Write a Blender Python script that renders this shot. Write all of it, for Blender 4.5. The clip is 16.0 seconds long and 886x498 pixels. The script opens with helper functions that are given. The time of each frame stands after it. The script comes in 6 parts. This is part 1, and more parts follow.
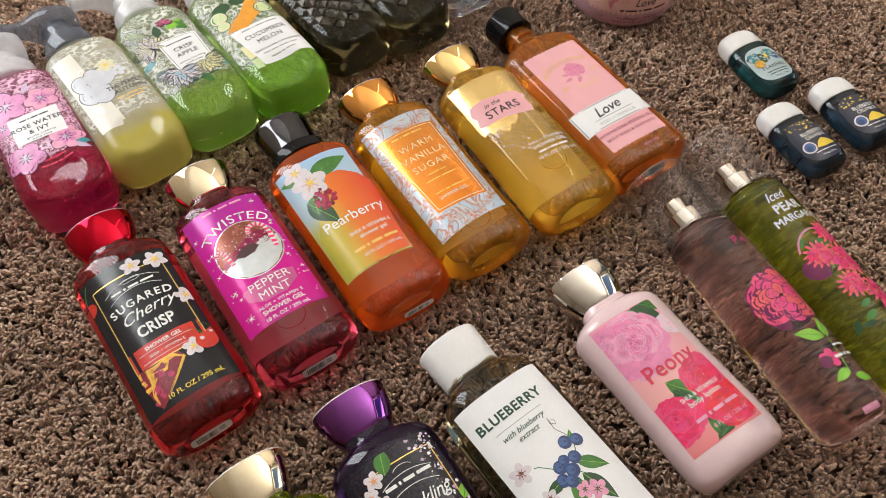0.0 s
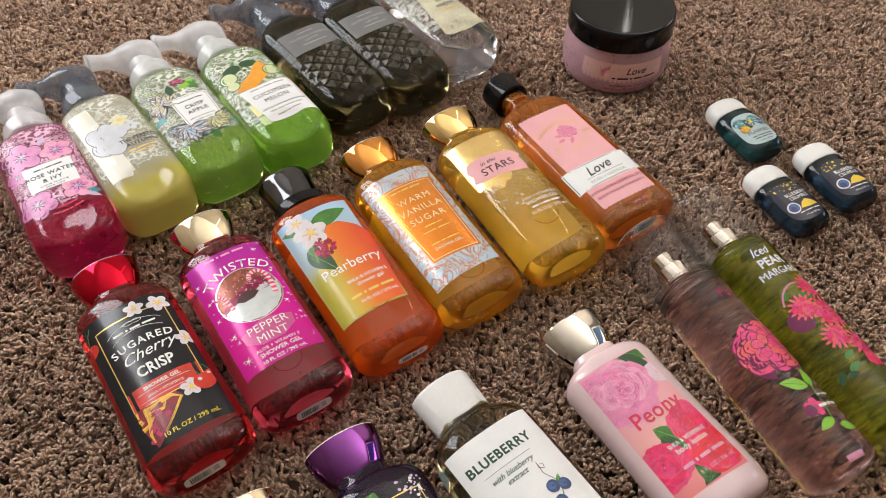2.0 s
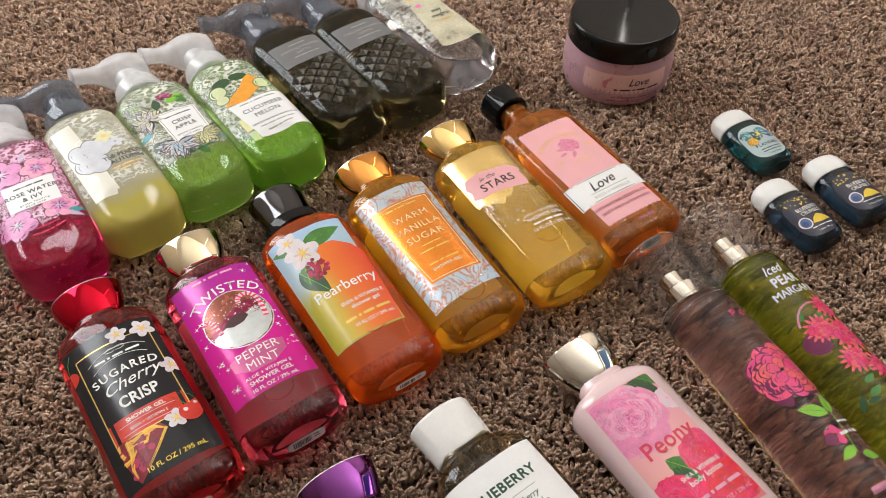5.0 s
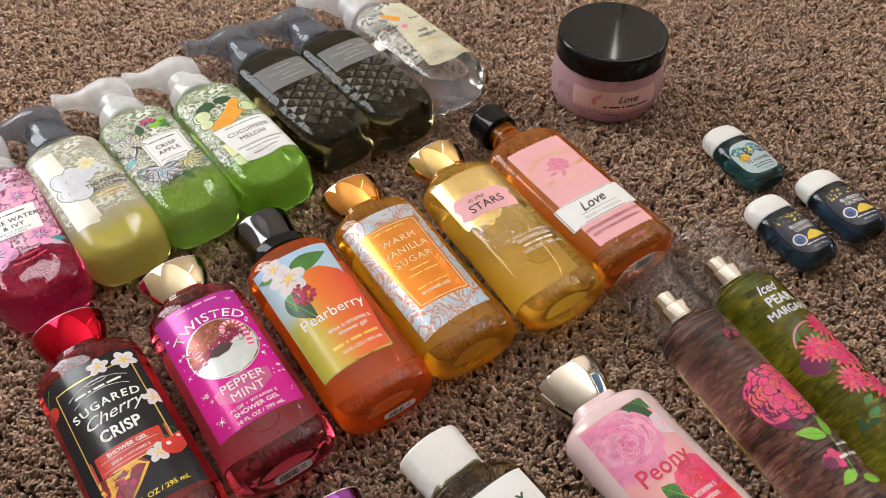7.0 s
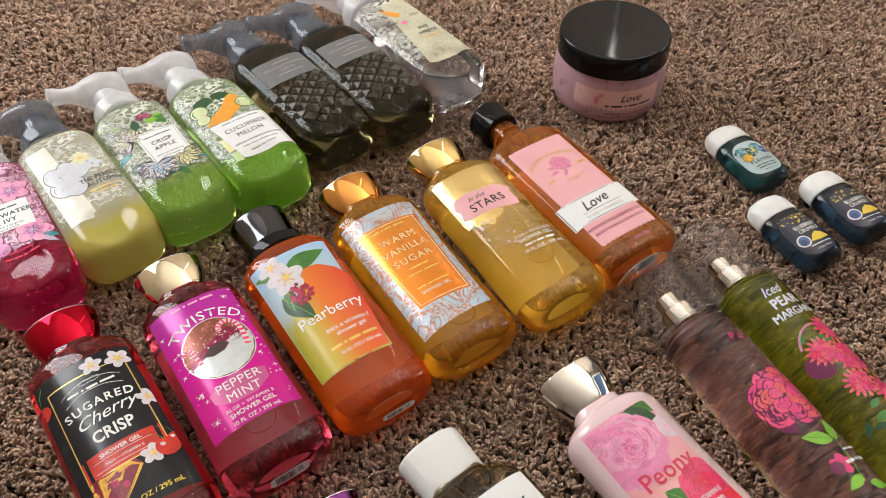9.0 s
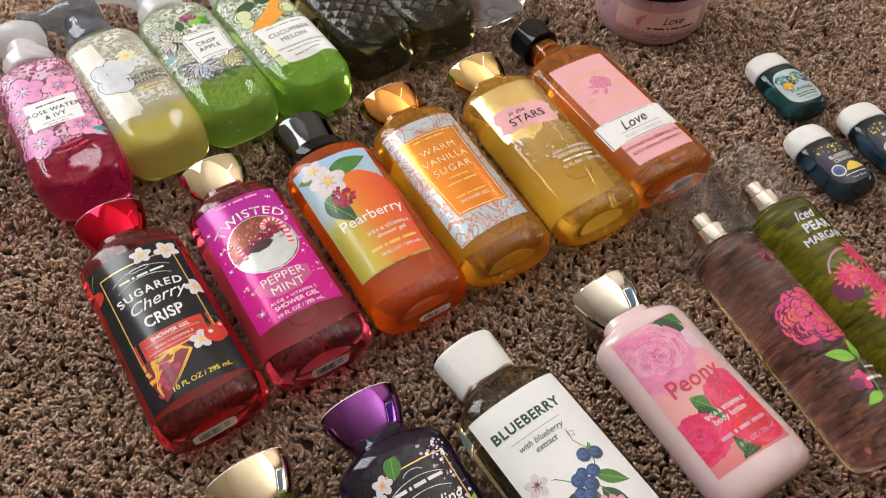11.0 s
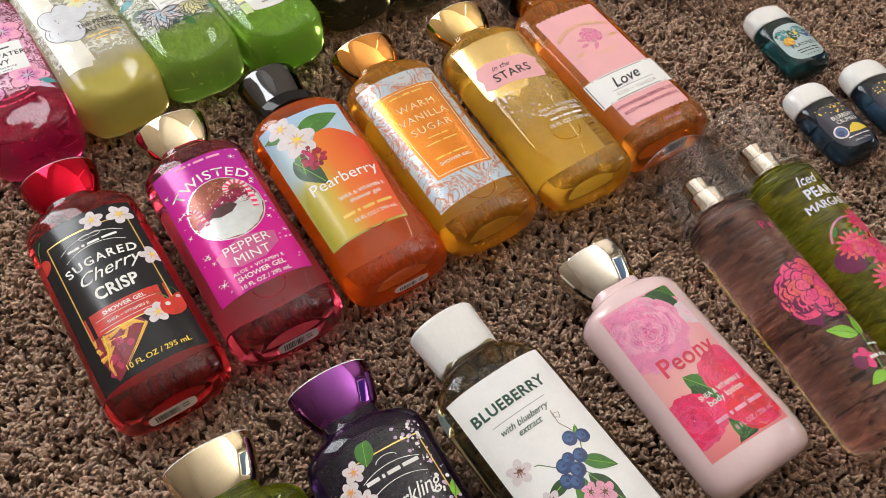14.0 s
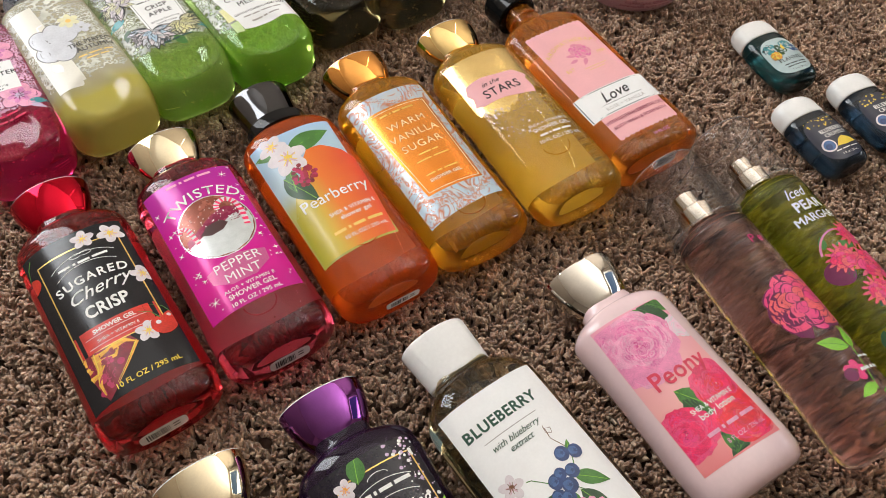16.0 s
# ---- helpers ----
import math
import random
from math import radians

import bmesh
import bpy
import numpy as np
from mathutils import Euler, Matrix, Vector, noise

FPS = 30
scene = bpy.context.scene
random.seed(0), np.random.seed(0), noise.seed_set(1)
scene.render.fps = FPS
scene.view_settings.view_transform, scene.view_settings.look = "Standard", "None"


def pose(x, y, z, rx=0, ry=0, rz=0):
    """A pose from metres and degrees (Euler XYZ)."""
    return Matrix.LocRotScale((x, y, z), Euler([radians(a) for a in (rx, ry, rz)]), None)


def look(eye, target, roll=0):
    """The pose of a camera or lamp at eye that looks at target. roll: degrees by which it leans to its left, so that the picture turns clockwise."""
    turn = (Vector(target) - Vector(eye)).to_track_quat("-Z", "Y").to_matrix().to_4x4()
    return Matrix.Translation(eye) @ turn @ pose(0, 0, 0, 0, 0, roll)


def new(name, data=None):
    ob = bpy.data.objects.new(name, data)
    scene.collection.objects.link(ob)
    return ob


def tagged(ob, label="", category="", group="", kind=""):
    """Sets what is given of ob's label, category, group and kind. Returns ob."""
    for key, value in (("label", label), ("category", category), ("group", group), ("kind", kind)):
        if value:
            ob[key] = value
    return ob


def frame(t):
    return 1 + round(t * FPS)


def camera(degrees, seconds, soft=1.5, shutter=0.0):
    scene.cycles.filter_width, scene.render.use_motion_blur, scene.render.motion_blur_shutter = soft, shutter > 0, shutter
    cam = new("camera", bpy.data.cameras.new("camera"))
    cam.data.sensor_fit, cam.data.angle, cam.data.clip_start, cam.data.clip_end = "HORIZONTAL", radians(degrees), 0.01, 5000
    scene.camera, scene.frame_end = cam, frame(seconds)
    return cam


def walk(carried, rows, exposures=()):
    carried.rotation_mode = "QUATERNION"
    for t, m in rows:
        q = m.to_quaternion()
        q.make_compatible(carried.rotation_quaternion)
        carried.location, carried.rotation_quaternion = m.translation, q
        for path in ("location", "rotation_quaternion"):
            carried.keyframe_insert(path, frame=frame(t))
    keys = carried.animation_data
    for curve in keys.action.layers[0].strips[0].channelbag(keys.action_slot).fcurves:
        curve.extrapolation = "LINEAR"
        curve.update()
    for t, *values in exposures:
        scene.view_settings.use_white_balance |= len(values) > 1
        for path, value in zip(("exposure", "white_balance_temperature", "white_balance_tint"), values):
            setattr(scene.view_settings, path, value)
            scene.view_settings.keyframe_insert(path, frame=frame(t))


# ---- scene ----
cam = camera(57.91, 16.0, 0.6, 0.2)
PATH = [
    (0, (0.00930, 0.00979, 0.50323), (0.00007, 0.51935, -0.23857), -1.301),
    (0.5, (0.01698, 0.01132, 0.49343), (0.01068, 0.52758, -0.24375), -1.404),
    (1, (0.01589, 0.00306, 0.49471), (0.01143, 0.53668, -0.23001), -0.774),
    (1.5, (0.01730, -0.01571, 0.50626), (0.01023, 0.54286, -0.19941), -0.546),
    (2, (0.01503, -0.01577, 0.50655), (0.00306, 0.56082, -0.18439), -0.517),
    (2.5, (0.01055, -0.00826, 0.49944), (-0.00028, 0.57412, -0.18664), -0.288),
    (3, (0.01230, 0.00170, 0.49331), (0.00635, 0.58148, -0.19504), -0.210),
    (3.5, (0.01234, 0.00312, 0.49303), (0.00817, 0.58218, -0.19594), -0.206),
    (4, (0.01149, 0.00318, 0.49252), (0.00491, 0.58395, -0.19498), -0.313),
    (6.5, (0.01847, 0.01483, 0.48731), (0.01333, 0.61065, -0.18720), -1.039),
    (7, (0.01978, 0.01766, 0.48622), (0.01497, 0.61659, -0.18553), -1.304),
    (7.5, (0.01618, 0.02145, 0.48045), (0.01464, 0.62144, -0.19037), -1.073),
    (8, (0.01583, 0.02326, 0.47918), (0.01848, 0.62319, -0.19170), -0.527),
    (10.3, (0.01029, 0.01797, 0.47819), (0.00746, 0.61227, -0.19768), -0.099),
    (10.5, (0.00795, 0.01442, 0.48027), (0.00002, 0.60022, -0.20294), -0.025),
    (11, (-0.00273, 0.00089, 0.47812), (-0.01420, 0.54213, -0.24085), 1.167),
    (11.5, (-0.00844, 0.00916, 0.46581), (-0.00847, 0.50627, -0.28445), 2.808),
    (12, (-0.00620, 0.01657, 0.45842), (0.00001, 0.50162, -0.29966), 3.623),
    (12.5, (-0.00630, 0.02210, 0.45305), (0.00092, 0.50534, -0.30618), 3.703),
    (13, (-0.00484, 0.02516, 0.45318), (0.00216, 0.51294, -0.30314), 3.343),
    (13.5, (-0.00289, 0.02520, 0.45214), (0.00216, 0.52161, -0.29856), 3.142),
    (14, (-0.00109, 0.02921, 0.45142), (0.01042, 0.53072, -0.29582), 3.499),
    (14.5, (-0.00188, 0.02756, 0.45368), (0.01436, 0.53248, -0.29116), 3.799),
    (15, (0.00063, 0.02834, 0.45271), (0.01617, 0.53761, -0.28918), 3.459),
    (15.5, (0.00277, 0.03006, 0.45262), (0.01893, 0.54181, -0.28755), 3.297),
    (16, (0.00203, 0.02903, 0.45234), (0.01743, 0.54500, -0.28492), 3.330),
]

walk(cam, [(t, look(eye, target, roll)) for t, eye, target, roll in PATH], [(0.0, 0.0, 6500, 10), (16.0, 0.0, 6500, 10)])

# ---- world and light ----
world = bpy.data.worlds.new("sky")
scene.world = world
world.use_nodes = True
wn = world.node_tree
sky = wn.nodes.new("ShaderNodeTexSky")
sky.sky_type, sky.sun_disc = "NISHITA", False
sky.sun_elevation, sky.sun_rotation = radians(42), radians(-20)
wn.nodes["Background"].inputs["Strength"].default_value = 0.12
wn.links.new(sky.outputs[0], wn.nodes["Background"].inputs["Color"])

WIN = dict(x=0.57, y=2.15, z=1.25, w=0.016, h=1.70)
EAST = dict(x=2.05, y=1.50, z=1.40, w=1.2, h=1.8)
SIDE = dict(x=-1.85, y=1.62, z=1.40, w=1.0, h=1.8)


def area_lamp(name, m, w, h, power, colour):
    data = bpy.data.lights.new(name, "AREA")
    data.shape, data.size, data.size_y, data.energy, data.color = "RECTANGLE", w, h, power, colour
    ob = new(name, data)
    ob.matrix_world = m
    return ob


area_lamp("window_daylight", look((WIN["x"], WIN["y"] + 0.05, WIN["z"]), (WIN["x"], 0.0, WIN["z"] - 0.75)), WIN["w"], WIN["h"], 1.3, (1.0, 0.97, 0.92))
area_lamp("side_window_daylight", look((SIDE["x"] - 0.05, SIDE["y"], SIDE["z"]), (0.0, 1.2, 0.2)), SIDE["w"], SIDE["h"], 52, (0.96, 0.98, 1.0))
# Added fill: aimed up so the ceiling's bounce lifts the right and far carpet.
east = area_lamp("east_ceiling_fill", look((EAST["x"] + 0.05, EAST["y"], EAST["z"]), (0.4, 1.65, 2.1)), EAST["w"], EAST["h"], 86, (1.0, 0.97, 0.935))
east.data.spread = radians(115)


# ---- materials ----
def mat(name, colour, rough=0.4, metal=0.0, trans=0.0, ior=1.45, coat=0.0, var=0.0, var_scale=60.0, bump=0.0, bump_scale=900.0, alpha=1.0):
    """A surface with blotches at two scales and fine relief."""
    m = bpy.data.materials.new(name)
    m.use_nodes = True
    nt = m.node_tree
    b = nt.nodes["Principled BSDF"]
    b.inputs["Base Color"].default_value = (*colour, 1)
    b.inputs["Roughness"].default_value = rough
    b.inputs["Metallic"].default_value = metal
    b.inputs["Transmission Weight"].default_value = trans
    b.inputs["IOR"].default_value = ior
    b.inputs["Coat Weight"].default_value = coat
    b.inputs["Coat Roughness"].default_value = 0.08
    b.inputs["Alpha"].default_value = alpha
    co = nt.nodes.new("ShaderNodeTexCoord")
    if var > 0:
        n1, n2 = nt.nodes.new("ShaderNodeTexNoise"), nt.nodes.new("ShaderNodeTexNoise")
        n1.inputs["Scale"].default_value, n2.inputs["Scale"].default_value = var_scale, var_scale * 9
        n1.inputs["Detail"].default_value = 4
        add = nt.nodes.new("ShaderNodeMath")
        add.operation = "ADD"
        rng = nt.nodes.new("ShaderNodeMapRange")
        rng.inputs["From Min"].default_value, rng.inputs["From Max"].default_value = 0.6, 1.4
        rng.inputs["To Min"].default_value, rng.inputs["To Max"].default_value = 1 - var, 1 + var
        mul = nt.nodes.new("ShaderNodeVectorMath")
        mul.operation = "MULTIPLY"
        mul.inputs[0].default_value = colour
        for n in (n1, n2):
            nt.links.new(co.outputs["Object"], n.inputs["Vector"])
        nt.links.new(n1.outputs["Fac"], add.inputs[0])
        nt.links.new(n2.outputs["Fac"], add.inputs[1])
        nt.links.new(add.outputs[0], rng.inputs["Value"])
        nt.links.new(rng.outputs[0], mul.inputs[1])
        nt.links.new(mul.outputs[0], b.inputs["Base Color"])
        rr = nt.nodes.new("ShaderNodeMapRange")
        rr.inputs["To Min"].default_value, rr.inputs["To Max"].default_value = rough * 0.75, min(1.0, rough * 1.3 + 0.02)
        nt.links.new(n1.outputs["Fac"], rr.inputs["Value"])
        nt.links.new(rr.outputs[0], b.inputs["Roughness"])
    if bump > 0:
        nb, bm = nt.nodes.new("ShaderNodeTexNoise"), nt.nodes.new("ShaderNodeBump")
        nb.inputs["Scale"].default_value, nb.inputs["Detail"].default_value = bump_scale, 3
        bm.inputs["Strength"].default_value, bm.inputs["Distance"].default_value = bump, 0.001
        nt.links.new(co.outputs["Object"], nb.inputs["Vector"])
        nt.links.new(nb.outputs["Fac"], bm.inputs["Height"])
        nt.links.new(bm.outputs[0], b.inputs["Normal"])
    return m


def gradient(name, stops, rough=0.3, metal=0.0, low=0.0, high=0.14, axis=1, wobble=0.0, scale=40.0, coat=0.3):
    """A printed sheet whose ink runs through the stops along the bottle's length (axis 1) or width (axis 0)."""
    m = mat(name, stops[0][1], rough, metal, coat=coat)
    nt = m.node_tree
    b = nt.nodes["Principled BSDF"]
    co, sep, rng, ramp = (nt.nodes.new("ShaderNode" + k) for k in ("TexCoord", "SeparateXYZ", "MapRange", "ValToRGB"))
    noi, mad = nt.nodes.new("ShaderNodeTexNoise"), nt.nodes.new("ShaderNodeMath")
    noi.inputs["Scale"].default_value, noi.inputs["Detail"].default_value = scale, 6
    mad.operation = "MULTIPLY_ADD"
    mad.inputs[1].default_value = wobble
    nt.links.new(co.outputs["Object"], sep.inputs[0])
    nt.links.new(co.outputs["Object"], noi.inputs["Vector"])
    nt.links.new(sep.outputs[axis], rng.inputs["Value"])
    rng.inputs["From Min"].default_value, rng.inputs["From Max"].default_value = low, high
    nt.links.new(noi.outputs["Fac"], mad.inputs[0])
    nt.links.new(rng.outputs[0], mad.inputs[2])
    nt.links.new(mad.outputs[0], ramp.inputs["Fac"])
    while len(ramp.color_ramp.elements) < len(stops):
        ramp.color_ramp.elements.new(0.5)
    for e, (p, c) in zip(ramp.color_ramp.elements, stops):
        e.position, e.color = p, (*c, 1)
    nt.links.new(ramp.outputs["Color"], b.inputs["Base Color"])
    return m


def carpet_yarn():
    m = mat("carpet_yarn", (0.25, 0.18, 0.14), 0.9)
    nt = m.node_tree
    b = nt.nodes["Principled BSDF"]
    b.inputs["Specular IOR Level"].default_value = 0.05
    b.inputs["Sheen Weight"].default_value = 0.45
    geo, ramp, co, noi, mix = (nt.nodes.new("ShaderNode" + k) for k in ("NewGeometry", "ValToRGB", "TexCoord", "TexNoise", "MixRGB"))
    els = ramp.color_ramp.elements
    els.new(0.45), els.new(0.8)
    for e, (p, c) in zip(els, ((0.0, (0.36, 0.205, 0.13)), (0.3, (0.60, 0.375, 0.255)), (0.7, (0.79, 0.53, 0.375)), (1.0, (0.92, 0.69, 0.50)))):
        e.position, e.color = p, (*c, 1)
    nt.links.new(geo.outputs["Random Per Island"], ramp.inputs["Fac"])
    noi.inputs["Scale"].default_value, noi.inputs["Detail"].default_value, noi.inputs["Roughness"].default_value = 22, 9, 0.72
    nt.links.new(co.outputs["Object"], noi.inputs["Vector"])
    mix.blend_type = "MULTIPLY"
    mix.inputs["Fac"].default_value = 0.8
    nt.links.new(ramp.outputs["Color"], mix.inputs["Color1"])
    ramp2 = nt.nodes.new("ShaderNodeValToRGB")
    ramp2.color_ramp.elements[0].position, ramp2.color_ramp.elements[0].color = 0.32, (0.70, 0.66, 0.63, 1)
    ramp2.color_ramp.elements[1].position, ramp2.color_ramp.elements[1].color = 0.66, (1.2, 1.18, 1.15, 1)
    nt.links.new(noi.outputs["Fac"], ramp2.inputs["Fac"])
    nt.links.new(ramp2.outputs["Color"], mix.inputs["Color2"])
    nt.links.new(mix.outputs["Color"], b.inputs["Base Color"])
    nf, bp = nt.nodes.new("ShaderNodeTexNoise"), nt.nodes.new("ShaderNodeBump")
    nf.inputs["Scale"].default_value, nf.inputs["Detail"].default_value = 1500, 4
    bp.inputs["Strength"].default_value, bp.inputs["Distance"].default_value = 1.0, 0.0012
    nt.links.new(co.outputs["Object"], nf.inputs["Vector"])
    nt.links.new(nf.outputs["Fac"], bp.inputs["Height"])
    nt.links.new(bp.outputs[0], b.inputs["Normal"])
    return m


def foam_film(name, tint, density=0.5, scale=260):
    """Soap bubbles clinging to the inside of a clear bottle: pale walls round clear holes, large bubbles among fine froth."""
    m = mat(name, tint, 0.2)
    nt = m.node_tree
    b = nt.nodes["Principled BSDF"]
    co, noi, big, mix, mul = (nt.nodes.new("ShaderNode" + k) for k in ("TexCoord", "TexNoise", "TexNoise", "MixRGB", "Math"))
    walls = []
    for size in (scale * 0.9, scale * 2.5):
        vor, ramp = nt.nodes.new("ShaderNodeTexVoronoi"), nt.nodes.new("ShaderNodeValToRGB")
        vor.inputs["Scale"].default_value = size
        nt.links.new(co.outputs["Object"], vor.inputs["Vector"])
        els = ramp.color_ramp.elements
        els[0].position, els[0].color = 0.36, (0.08, 0.08, 0.08, 1)
        els[1].position, els[1].color = 0.60, (1, 1, 1, 1)
        nt.links.new(vor.outputs["Distance"], ramp.inputs["Fac"])
        walls.append(ramp)
    for n, size in ((noi, 45), (big, 70)):
        n.inputs["Scale"].default_value, n.inputs["Detail"].default_value = size, 4
        nt.links.new(co.outputs["Object"], n.inputs["Vector"])
    pick = nt.nodes.new("ShaderNodeMapRange")
    pick.inputs["From Min"].default_value, pick.inputs["From Max"].default_value = 0.47, 0.53
    nt.links.new(big.outputs["Fac"], pick.inputs["Value"])
    nt.links.new(pick.outputs[0], mix.inputs["Fac"])
    nt.links.new(walls[0].outputs["Color"], mix.inputs["Color1"])
    nt.links.new(walls[1].outputs["Color"], mix.inputs["Color2"])
    rng = nt.nodes.new("ShaderNodeMapRange")
    rng.inputs["From Min"].default_value, rng.inputs["From Max"].default_value = 0.35, 0.65
    rng.inputs["To Min"].default_value, rng.inputs["To Max"].default_value = density * 0.5, density * 1.5
    nt.links.new(noi.outputs["Fac"], rng.inputs["Value"])
    mul.operation = "MULTIPLY"
    mul.use_clamp = True
    nt.links.new(mix.outputs["Color"], mul.inputs[0])
    nt.links.new(rng.outputs[0], mul.inputs[1])
    nt.links.new(mul.outputs[0], b.inputs["Alpha"])
    bp = nt.nodes.new("ShaderNodeBump")
    bp.inputs["Strength"].default_value, bp.inputs["Distance"].default_value = 0.6, 0.0008
    nt.links.new(mix.outputs["Color"], bp.inputs["Height"])
    nt.links.new(bp.outputs[0], b.inputs["Normal"])
    return m


